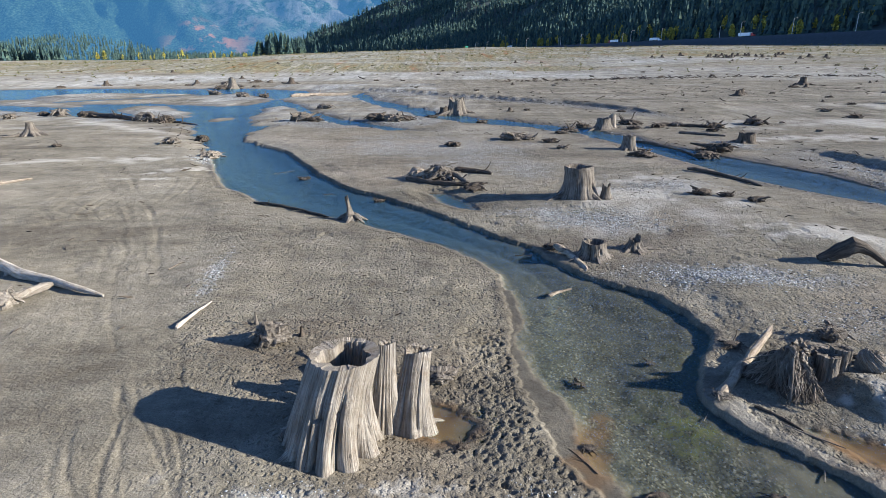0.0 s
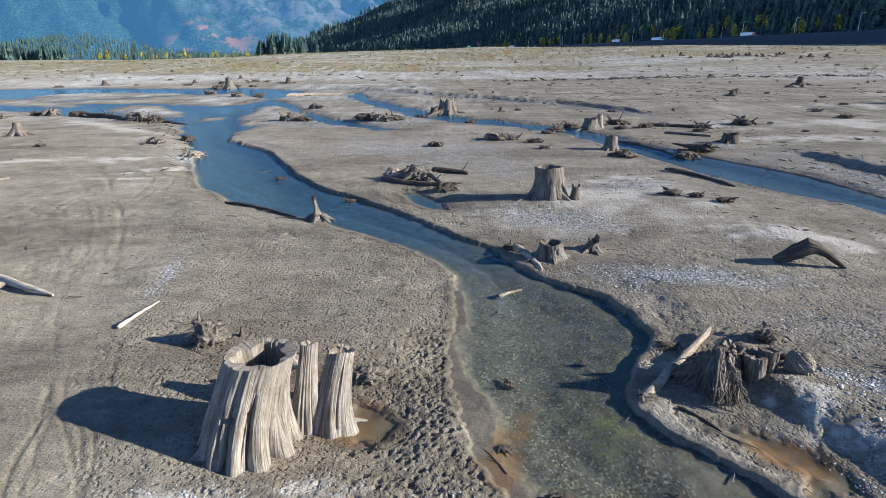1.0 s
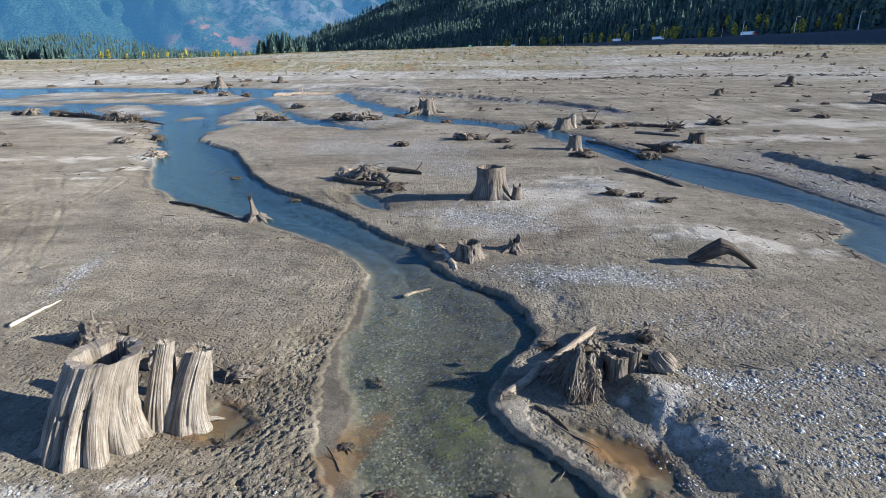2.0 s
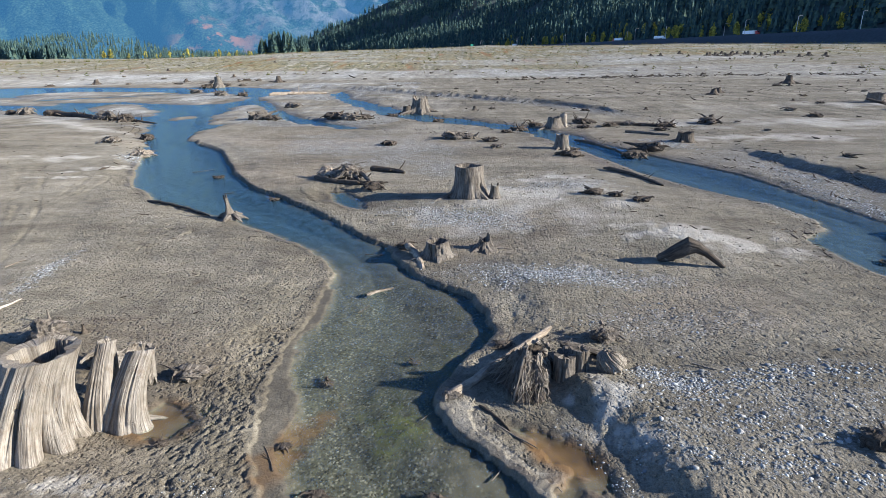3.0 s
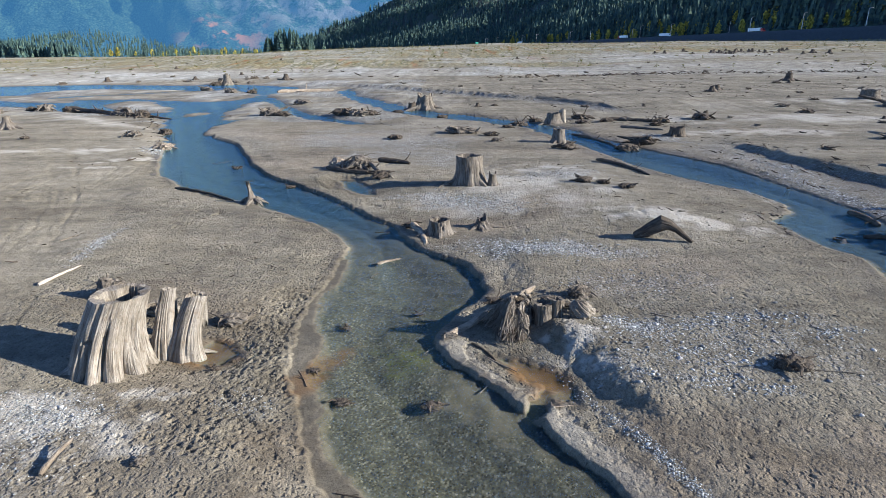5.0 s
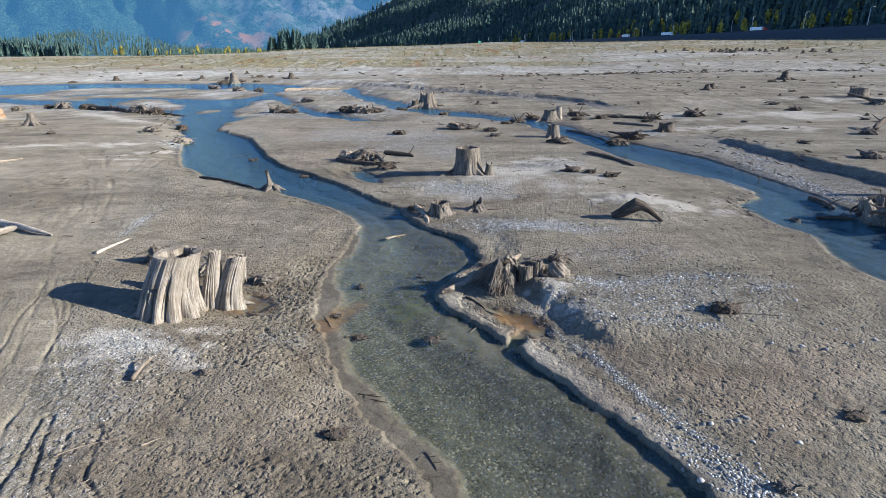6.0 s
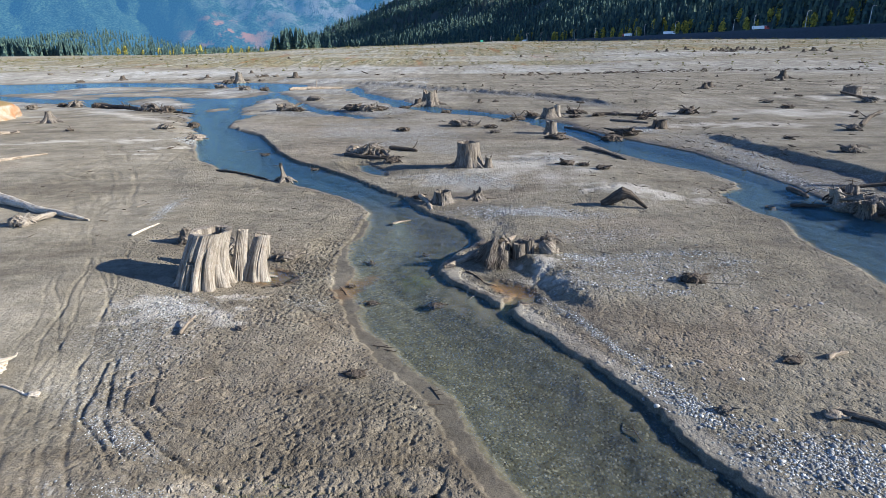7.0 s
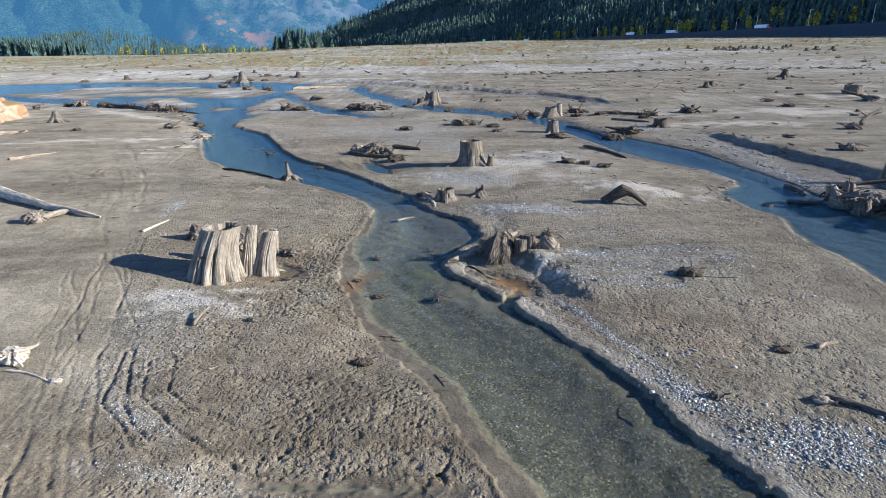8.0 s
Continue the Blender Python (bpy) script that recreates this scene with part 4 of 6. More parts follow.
def woods(name, spots, shapes, material, label, rng):
    """Many far trees in one mesh: spots of x, y, z, height."""
    allv, allf, base = [], [], 0
    for x, y, z, tall in spots:
        v, f = shapes[rng.randrange(len(shapes))]
        v = np.array(v) * tall
        c, s = math.cos(t := rng.uniform(0, 6.28)), math.sin(t)
        v = np.stack([c * v[:, 0] - s * v[:, 1] + x, s * v[:, 0] + c * v[:, 1] + y, v[:, 2] + z], -1)
        allv.append(v)
        allf.append(np.array(f) + base)
        base += len(v)
    ob = mesh_object(name, np.concatenate(allv).tolist(), np.concatenate(allf).tolist(), material, False)
    return tagged(ob, label, "forest", kind="stuff")


def build_forests():
    rng = random.Random(12)
    spruces = [conifer_shape(rng, 1.0) for _ in range(14)]
    golds = [leafy_shape(rng, 1.0) for _ in range(5)]
    spots, gold = [], []
    for _ in range(10500):
        s = 180 + 2600 * rng.random() ** 1.2
        off = 32 + (rng.random() ** 1.1) * (250 + 0.14 * s)
        x, y, _ = road_place(s, off, 0)
        if y < 230:
            continue
        spots.append((x, y, slope_height(s, off) - 1, rng.uniform(13, 31) * (0.75 if off < 45 else 1)))
    for _ in range(90):
        s, off = rng.choice((430, 520, 600, 690, 760, 900, 1120)) + rng.gauss(0, 28), rng.uniform(22, 70)
        gold.append((*road_place(s, off, slope_height(s, off) - 0.5), rng.uniform(9, 16)))
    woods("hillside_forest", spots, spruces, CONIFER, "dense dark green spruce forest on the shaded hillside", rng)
    # woods along the head of the lake
    spots = []
    for _ in range(2800):
        x = rng.uniform(-1500, -330)
        deep = rng.random()
        y = 1050 + 500 * deep + 0.10 * x + 60 * rng.random()
        hump = 52 * math.exp(-(((x + 830) / 190) ** 2)) * deep
        spots.append((x, y, 7 + hump, rng.uniform(6, 17)))
    for _ in range(230):
        spots.append((rng.uniform(-660, -566), rng.uniform(830, 890), 4, rng.uniform(17, 28)))
    for _ in range(60):
        spots.append((rng.gauss(-538, 11), rng.uniform(860, 890), 5, rng.uniform(14, 26)))
    for _ in range(60):
        spots.append((rng.gauss(-345, 48), rng.uniform(900, 960), 6, rng.uniform(7, 13)))
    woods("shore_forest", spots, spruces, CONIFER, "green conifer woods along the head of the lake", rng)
    for _ in range(22):
        x = rng.uniform(-520, -250)
        gold.append((x, 1010 + 0.08 * x + rng.uniform(-25, 60), 8, rng.uniform(7, 14)))
    woods("autumn_woods", gold, golds, GOLDEN, "yellow autumn cottonwoods among the dark conifers", rng)
    # low brush on the shore
    brush = []
    for _ in range(4200):
        a, r = rng.uniform(-0.75, 0.72), rng.uniform(210, 560) ** 1.0
        x, y = r * math.sin(a) + 3, r * math.cos(a)
        if rng.random() < 0.25 + 0.75 * (r > 360):
            brush.append((x, y, ground_at(x, y) - 0.1, rng.choice((0.4, 0.6, 0.9, 1.6))))
    low = [leafy_shape(rng, 1.0, 9) for _ in range(4)]
    low = [([(2.2 * a, 2.2 * b, c) for a, b, c in v], f) for v, f in low]
    woods("shore_brush", brush, low, SHRUB, "low yellow-green brush scattered on the upper lake bed", rng)


build_forests()


def part(name, bm, material, parent=None, label="", soft=True):
    """One mesh object from a bmesh, under a thing or a part."""
    me = bpy.data.meshes.new(name)
    bm.normal_update()
    bm.to_mesh(me)
    bm.free()
    me.polygons.foreach_set("use_smooth", np.full(len(me.polygons), soft))
    if soft:
        me.set_sharp_from_angle(angle=radians(42))
    me.materials.append(material)
    ob = new(name, me)
    if parent is not None:
        ob.parent = parent
    if label:
        tagged(ob, label)
    return ob


def thing(name, label, category, m=None, group=""):
    ob = new(name)
    ob.empty_display_size = 0.2
    if m is not None:
        ob.matrix_world = m
    return tagged(ob, label, category, group)


# ---- wood: stumps, roots, logs ----
def tube(bm, pts, radii, sides=7, rng=None, lumpy=0.12, closed=True):
    """A tapered crooked round along pts."""
    rng = rng or random.Random(1)
    pts = [Vector(p) for p in pts]
    fibre = bm.verts.layers.float_vector.get("fibre") or bm.verts.layers.float_vector.new("fibre")
    gone = 0.0
    rings = []
    for k, p in enumerate(pts):
        ahead = (pts[min(k + 1, len(pts) - 1)] - pts[max(k - 1, 0)]).normalized()
        side = ahead.cross(Vector((0.13, 0.21, 1.0))).normalized()
        if side.length < 0.1:
            side = Vector((1, 0, 0))
        up = side.cross(ahead)
        ring = []
        for i in range(sides):
            a = 6.2832 * i / sides
            r = radii[k] * (1 + lumpy * rng.uniform(-1, 1))
            ring.append(bm.verts.new(p + (side * math.cos(a) + up * math.sin(a)) * r))
            ring[-1][fibre] = (radii[0] * math.cos(a), radii[0] * math.sin(a), gone)
        gone += (pts[min(k + 1, len(pts) - 1)] - p).length
        rings.append(ring)
    for r0, r1 in zip(rings, rings[1:]):
        for i in range(sides):
            bm.faces.new((r0[i], r0[(i + 1) % sides], r1[(i + 1) % sides], r1[i]))
    if closed:
        bm.faces.new(rings[0][::-1])
        bm.faces.new(rings[-1])


def crooked(start, way, length, n, rng, wander=0.25, sag=0.0):
    """Places along a bent line."""
    p, d, out = Vector(start), Vector(way).normalized(), [Vector(start)]
    for _ in range(n):
        d = (d + Vector((rng.uniform(-1, 1), rng.uniform(-1, 1), rng.uniform(-1, 1))) * wander + Vector((0, 0, -sag))).normalized()
        p = p + d * (length / n)
        out.append(p.copy())
    return out


def taper(r, n, end=0.25, bulge=0.0):
    return [r * (1 - (1 - end) * (k / n) ** 0.8 + bulge * math.sin(3.14 * k / n)) for k in range(n + 1)]


def fluted(bm, rng, r0, r1, tall, around=72, rings=14, flutes=7, depth=0.18, hollow=0.35, wall=0.22, ragged=0.12, lean=(0, 0), squash=1.0, slump=0.0, power=2.4, groove=0.028, notches=()):
    """The wood of a stump: flaring base with buttresses and drawn-out grooves, a ragged rim and a rotted hollow."""
    ph = [rng.uniform(0, 6.28) for _ in range(12)]
    steps_up = [rng.choice((0.0, 0.0, 0.35, 0.7, 1.0)) for _ in range(flutes * 2)]

    def butt(a):
        s = math.sin(0.5 * flutes * a + ph[0] + 0.8 * math.sin(2 * a + ph[1]) + 0.4 * math.sin(3 * a + ph[9]))
        return 1.3 * abs(s) ** 0.55 - 0.95 + 0.35 * math.sin(2 * a + ph[2])

    def grain(a, f):
        t = 0.0
        a = a + 0.20 * math.sin(3 * a + ph[6]) + 0.11 * math.sin(7 * a + ph[2])
        loud = 0.65 + 0.45 * math.sin(4 * a + ph[8] + 1.5 * f)
        for k, (n, amp) in enumerate(((7, 1.1), (13, 0.9), (22, 0.40 * loud), (41, 0.20 * loud))):
            if n * 4 > around:
                break
            t += amp * (abs(math.sin(0.5 * n * a + ph[3 + k] + (1.2 + k) * 0.6 * math.sin(2.2 * f + ph[7]))) - 0.6)
        return t

    def rim(a):
        block = steps_up[int(a / 6.28319 * flutes * 2) % (flutes * 2)]
        return tall * (1 - ragged * (0.55 * block + 0.45 * (0.5 + 0.5 * math.sin(2 * a + ph[8]))) - slump * (0.5 + 0.5 * math.sin(a + ph[10])) + 0.06 * ragged * math.sin(23 * a))

    cracks = [(rng.uniform(0, 6.28), rng.uniform(-0.25, 0.25), rng.uniform(0.06, 0.20), rng.uniform(0.0, 0.5), rng.uniform(0.55, 1.1)) for _ in range(around // 18)]

    def outer(a, f):
        flare = (1 - f) ** power
        r = r1 + (r0 - r1) * flare
        for at, drift, deep, lo, hi in cracks:
            if lo < f < hi:
                off = (a - at - drift * f * f + 3.14159) % 6.28319 - 3.14159
                r *= 1 - deep * math.exp(-((off * around / 9.0) ** 2)) * min(1.0, 6 * (f - lo), 6 * (hi - f))
        for at, high, wide, up in notches:
            off = (a - at + 3.14159) % 6.28319 - 3.14159
            if abs(off) < 2 * wide and abs(f - high) < 2 * up:
                r *= 1 - 0.16 * math.exp(-((off / wide) ** 4)) * math.exp(-(((f - high) / up) ** 4))
        r *= 1 + 1.1 * groove * noise.noise(Vector((4.5 * math.cos(a), 4.5 * math.sin(a), 2.6 * f + ph[3]))) + 0.7 * groove * noise.noise(Vector((13 * math.cos(a), 13 * math.sin(a), 3.5 * f + ph[5])))
        return r * (1 + depth * butt(a) * (0.9 + 0.7 * noise.noise(Vector((1.3 * math.cos(a), 1.3 * math.sin(a), ph[1] + f)))) * (0.20 + 1.25 * flare) + groove * grain(a, f) * (0.7 + 0.6 * flare))

    turns = [6.28319 * i / around for i in range(around)]
    rows = []
    for k in range(rings + 1):
        f = k / rings
        rows.append([(outer(a, f), rim(a) * f - 0.08 * (k == 0), f * f) for a in turns])
    for k in range(5):
        f = k / 4
        row = []
        for a in turns:
            thick = wall * (0.75 + 0.35 * math.sin(3 * a + ph[11]) + 0.2 * math.sin(7 * a + ph[4]))
            r = outer(a, 1.0) * (1 - max(0.12, thick)) * (1 - 0.30 * f) * (1 + 0.10 * noise.noise(Vector((3 * math.cos(a), 3 * math.sin(a), 2 * f))))
            row.append((r, rim(a) * (1 - 0.015 * (k == 0)) - 0.03 * tall * (k > 0) - hollow * tall * f * (1 + 0.15 * math.sin(5 * a + ph[5])), 1.0))
        rows.append(row)
    fibre = bm.verts.layers.float_vector.get("fibre") or bm.verts.layers.float_vector.new("fibre")
    rings_v = []
    for row in rows:
        ring = []
        for a, (r, z, g) in zip(turns, row):
            ring.append(bm.verts.new((r * math.cos(a) + lean[0] * g, squash * r * math.sin(a) + lean[1] * g, z)))
            ring[-1][fibre] = (1.2 * r1 * math.cos(a), 1.2 * r1 * math.sin(a), z)
        rings_v.append(ring)
    for r, s in zip(rings_v, rings_v[1:]):
        for i in range(around):
            bm.faces.new((r[i], r[(i + 1) % around], s[(i + 1) % around], s[i]))
    bm.faces.new(rings_v[-1][::-1])


def stump(x, y, r0, r1, tall, seed, wood, label, roots=3, turn=0.0, name="tree_stump", sink=0.03, group="", **more):
    rng = random.Random(seed)
    ob = thing(name, label, "tree stump", pose(x, y, ground_at(x, y) - sink, 0, 0, turn), group)
    bm = bmesh.new()
    fluted(bm, rng, r0, r1, tall, **more)
    part("trunk", bm, wood, ob)
    for k in range(roots):
        a = 6.28 * (k + rng.uniform(-0.3, 0.3)) / max(roots, 1)
        bm = bmesh.new()
        pts = crooked((0.75 * r0 * math.cos(a), 0.75 * r0 * math.sin(a), 0.14 * tall), (math.cos(a), math.sin(a), -0.22), r0 * rng.uniform(0.8, 1.5), 5, rng, 0.15, 0.05)
        tube(bm, pts, taper(0.17 * r0, 5, 0.3), 7, rng)
        part("root", bm, wood, ob)
    return ob


def root_wad(x, y, size, seed, wood, label, roots=9, fine=26, flat=0.6, turn=0.0, name="root_wad", lift=0.0, group="", core=0.38, up=0.55):
    """An upturned root plate: a gnarled core, thick roots and a fringe of thin ones."""
    rng = random.Random(seed)
    ob = thing(name, label, "root wad", pose(x, y, ground_at(x, y) + lift, 0, 0, turn), group)
    bm = bmesh.new()
    bmesh.ops.create_icosphere(bm, subdivisions=4 if size > 0.45 else 3, radius=core * size)
    fibre = bm.verts.layers.float_vector.new("fibre")
    for v in bm.verts:
        v[fibre] = (v.co.x, v.co.z, v.co.y)
        q = v.co * (3.4 / size) + Vector((seed * 1.7, 0, 0))
        ridge = 1 - 2 * abs(noise.noise(Vector((q.x * 2.2, q.y * 2.2, q.z * 0.7))))
        k = 1 + 0.45 * noise.noise(q) + 0.28 * ridge + 0.16 * noise.noise(q * 4.3)
        v.co = Vector((v.co.x * k * 1.25, v.co.y * k * 0.9, max(-0.05, (v.co.z * k + 0.26 * size) * flat)))
    part("core", bm, wood, ob)
    roots = int(roots * 1.25)
    for k in range(roots):
        a = rng.uniform(0, 6.28)
        start = Vector((0.3 * size * math.cos(a), 0.24 * size * math.sin(a), size * flat * rng.uniform(0.15, 0.65)))
        way = (math.cos(a), math.sin(a), rng.uniform(-0.3, up))
        bm = bmesh.new()
        long = size * rng.uniform(0.3, 0.85)
        tube(bm, [Vector((p.x, p.y, max(0.01, p.z))) for p in crooked(start, way, long, 6, rng, 0.42, 0.10)], taper(size * rng.uniform(0.045, 0.12), 6, 0.3), 7, rng, 0.3)
        part("root", bm, wood, ob)
    bm = bmesh.new()
    for k in range(fine):
        a = rng.uniform(0, 6.28)
        start = Vector((0.40 * size * math.cos(a), 0.32 * size * math.sin(a), size * flat * rng.uniform(0.05, 0.8)))
        pts = [Vector((p.x, p.y, max(0.0, p.z))) for p in crooked(start, (math.cos(a), math.sin(a), rng.uniform(-0.6, 0.5)), size * rng.uniform(0.2, 0.55), 4, rng, 0.5, 0.15)]
        tube(bm, pts, taper(size * rng.uniform(0.010, 0.024), 4, 0.3), 4, rng)
    tagged(part("root_fringe", bm, wood, ob), kind="stuff")
    return ob


def fallen_log(p0, p1, r, seed, wood, label, end=0.6, stubs=2, z0=None, z1=None, name="driftwood_log", bend=0.06, sides=11, group="", sink=0.3):
    """A log from p0 to p1, resting on the ground unless its ends are given heights."""
    rng = random.Random(seed)
    z0 = ground_at(*p0) + r * (1 - sink) if z0 is None else z0
    z1 = ground_at(*p1) + r * end * (1 - sink) if z1 is None else z1
    a, b = Vector((*p0, z0)), Vector((*p1, z1))
    ob = thing(name, label, "driftwood", Matrix.Translation(a), group)
    long = (b - a).length
    turn = (b - a).to_track_quat("Z", "Y").to_matrix().to_4x4()
    n = 12
    pts = [Vector((bend * long * math.sin(3.1 * k / n + 0.3) + 0.005 * long * rng.uniform(-1, 1), 0.005 * long * rng.uniform(-1, 1), long * k / n)) for k in range(n + 1)]
    shift = pts[0].copy()
    pts = [p - shift for p in pts]
    bm = bmesh.new()
    tube(bm, pts, [q * (0.55 if k in (0, n) else 1) for k, q in enumerate(taper(r, n, end))], sides, rng, 0.14)
    wood_ob = part("log_body", bm, wood, ob)
    wood_ob.matrix_local = turn
    for k in range(stubs):
        bm = bmesh.new()
        s = pts[rng.randrange(2, n - 1)]
        q = rng.uniform(0, 6.28)
        tube(bm, crooked(s, (math.cos(q), math.sin(q), 0.5), r * rng.uniform(2.0, 4.5), 4, rng, 0.25), taper(0.28 * r, 4, 0.3), 6, rng)
        part("branch_stub", bm, wood, ob).matrix_local = turn
    return ob


def twig(x, y, long, turn, seed, wood, label="thin bleached stick lying on the mud", r=0.014, forks=1, tilt=0.0, name="stick", group="loose sticks"):
    rng = random.Random(seed)
    bm = bmesh.new()
    pts = crooked((-long / 2, 0, 0), (1, 0, tilt), long, 7, rng, 0.10)
    pts = [Vector((p.x, p.y, 0.6 * r + (0 if not tilt else max(0, p.z)))) for p in pts]
    tube(bm, pts, taper(r, 7, 0.4), 6, rng)
    for _ in range(forks):
        s = pts[rng.randrange(2, 6)]
        q = rng.choice((-1, 1)) * rng.uniform(0.4, 1.0)
        fork = [Vector((p.x, p.y, max(0.4 * r, p.z))) for p in crooked(s, (math.cos(q), math.sin(q), 0.1), long * 0.3, 4, rng, 0.15)]
        tube(bm, fork, taper(0.6 * r, 4, 0.4), 5, rng)
    ob = part(name, bm, wood)
    ob.matrix_world = pose(x, y, ground_at(x, y), 0, 0, turn)
    return tagged(ob, label, "stick", group)


# ---- the great cut stump beside the stream ----
def great_stump():
    rng = random.Random(5)
    x, y = -2.80, 8.12
    ob = thing("tree_stump", "tall bleached hollow cedar stump with fluted flaring base on mud", "tree stump", pose(x, y, -0.02))
    bm = bmesh.new()
    fluted(bm, rng, 0.84, 0.57, 1.58, around=300, rings=44, flutes=12, depth=0.25, hollow=0.40, wall=0.36, ragged=0.012, lean=(0.26, 0.34), slump=0.012, power=2.0, groove=0.027,
           notches=((-1.80, 0.55, 0.13, 0.016), (-1.32, 0.60, 0.10, 0.010)))
    part("trunk", bm, BLEACHED, ob)
    for k, (a, long) in enumerate(((-2.45, 0.6), (2.9, 0.9), (0.6, 0.5), (1.7, 0.7))):
        bm = bmesh.new()
        tube(bm, crooked((0.72 * math.cos(a), 0.72 * math.sin(a), 0.20), (math.cos(a), math.sin(a), -0.30), long, 6, rng, 0.10, 0.03), taper(0.11, 6, 0.35), 9, rng)
        part("root", bm, BLEACHED, ob)
    # the broken-away slabs of the same tree
    for cx, cy, tall, lean, r, turn, wide in ((-1.93, 8.62, 1.36, (0.14, 0.60), 0.15, 0.2, 2.2), (-1.50, 8.66, 1.18, (0.14, 0.66), 0.24, 0.0, 1.85)):
        slab = thing("stump_slab", "bleached leaning slab of split cedar beside the hollow stump", "tree stump", pose(cx, cy, -0.12, 0, 0, math.degrees(turn)), "slabs of the split stump")
        bm = bmesh.new()
        fluted(bm, rng, r * wide, r, tall + 0.12, around=130, rings=30, flutes=6, depth=0.17, hollow=0.5, wall=0.35, ragged=0.06, lean=lean, power=1.7, squash=0.75, groove=0.026, notches=((-1.5, 0.62, 0.25, 0.012),))
        part("upright_slab", bm, BLEACHED, slab)
        for a in (0.4,):
            bm = bmesh.new()
            tube(bm, crooked((0.8 * r * wide * math.cos(a), 0.6 * r * wide * math.sin(a), 0.16), (math.cos(a), math.sin(a), -0.5), 0.35, 4, rng, 0.12), taper(0.06, 4, 0.4), 7, rng)
            part("root", bm, BLEACHED, slab)


great_stump()
fallen_log((-3.6, 8.0), (-2.95, 8.7), 0.09, 31, WEATHERED, "short grey log in the shade of the hollow stump", stubs=0)
root_wad(-4.65, 11.55, 0.62, 32, WEATHERED, "small bleached root ball on the mud behind the stump", roots=7, fine=14, flat=1.0, up=0.35, core=0.42)
stump(-5.25, 12.55, 0.07, 0.02, 0.36, 33, WEATHERED, "thin broken peg of grey wood in the mud", roots=2, around=20, rings=6, flutes=3)
stump(-4.05, 11.9, 0.10, 0.03, 0.26, 34, DARKWOOD, "small dark snag standing in the mud", roots=2, around=20, rings=6, flutes=3)
root_wad(-1.0, 10.2, 0.62, 35, WEATHERED, "grey buried root beside the puddle", roots=6, fine=10, flat=0.5, up=0.2)
root_wad(-2.75, 10.45, 0.62, 29, BLEACHED, "bleached knot of roots behind the hollow stump", roots=7, fine=14, flat=0.9, up=0.5)
root_wad(-0.62, 8.05, 0.2, 36, DARKWOOD, "muddy clump of roots at the edge of the puddle", roots=4, fine=14, flat=0.5)
fallen_log((-6.98, 12.2), (-6.72, 13.75), 0.062, 37, PALE, "pale split plank of driftwood on the mud", stubs=0, end=0.3, bend=0.03, sink=0.5)

# ---- the bleached fork of driftwood on the flat ----
fallen_log((-17.2, 18.6), (-9.75, 14.1), 0.30, 41, PALE, "long bleached driftwood trunk tapering to a point", stubs=2, end=0.22, z0=0.40, bend=-0.02)
fallen_log((-11.75, 13.35), (-11.35, 14.75), 0.15, 42, BLEACHED, "crooked pale limb holding up the driftwood trunk", stubs=1, end=0.7, z1=0.42, bend=0.12)
root_wad(-12.0, 13.7, 0.75, 43, BLEACHED, "bleached tangled root end under the driftwood trunk", roots=7, fine=10, flat=0.7)
for k, (x, y, long, turn, r) in enumerate(((-22.8, 29.4, 3.0, 72, 0.12), (-31.6, 40.0, 2.2, 40, 0.2), (-12.6, 19.5, 1.0, 20, 0.02), (-8.7, 16.5, 0.7, 70, 0.02))):
    twig(x, y, long, turn, 50 + k, DRIFT, "pale weathered stick lying on the mud", r)

# ---- snags in and beside the stream ----
def stream_snag():
    rng = random.Random(61)
    ob = thing("stream_snag", "grey spiked stump with spread roots at the water's edge", "tree stump", pose(-4.35, 22.6, -0.02))
    bm = bmesh.new()
    fluted(bm, rng, 0.42, 0.07, 1.02, around=40, rings=14, flutes=5, depth=0.22, hollow=0.1, ragged=0.25, lean=(-0.12, 0.0), power=3.2)
    part("spike", bm, WEATHERED, ob)
    for a in (3.0, 2.4, 0.2, -0.5, -1.6, 1.2):
        bm = bmesh.new()
        tube(bm, crooked((0.2 * math.cos(a), 0.2 * math.sin(a), 0.18), (math.cos(a), math.sin(a), -0.22), 0.55, 6, rng, 0.16, 0.05), taper(0.13, 6, 0.25), 8, rng, 0.2)
        part("root", bm, WEATHERED, ob)


stream_snag()
fallen_log((-9.0, 25.5), (-5.2, 22.95), 0.075, 62, DARKWOOD, "dark wet log along the water's edge", end=0.7, bend=0.05)
root_wad(-15.6, 38.9, 1.15, 63, DRIFT, "pale root tangle on the stream bank", roots=10, flat=0.55)
root_wad(-20.2, 43.8, 1.0, 64, WEATHERED, "grey half-buried root stump on the flat", roots=8, flat=0.6)
root_wad(-19.4, 47.6, 0.95, 65, DARKWOOD, "dark root block standing in the stream", roots=4, fine=8, flat=0.75)
stump(-33.6, 48.9, 1.1, 0.28, 1.15, 66, WEATHERED, "grey flaring stump on the open mud", roots=5, around=48, flutes=5)
root_wad(-27.4, 41.9, 0.55, 67, DARKWOOD, "small dark root lump on the mud", roots=4, fine=6, flat=0.55)
# the long line of stranded driftwood
fallen_log((-41.5, 69.6), (-30.5, 62.8), 0.42, 71, DARKWOOD, "long dark stranded trunk on the shore", stubs=5, end=0.6)
fallen_log((-31.0, 62.6), (-24.5, 61.0), 0.30, 72, DARKWOOD, "dark stranded log reaching into the water", stubs=3, end=0.4)
fallen_log((-36.5, 67.0), (-29.5, 62.0), 0.24, 73, WEATHERED, "grey log lying along the dark trunk", stubs=4, end=0.5)
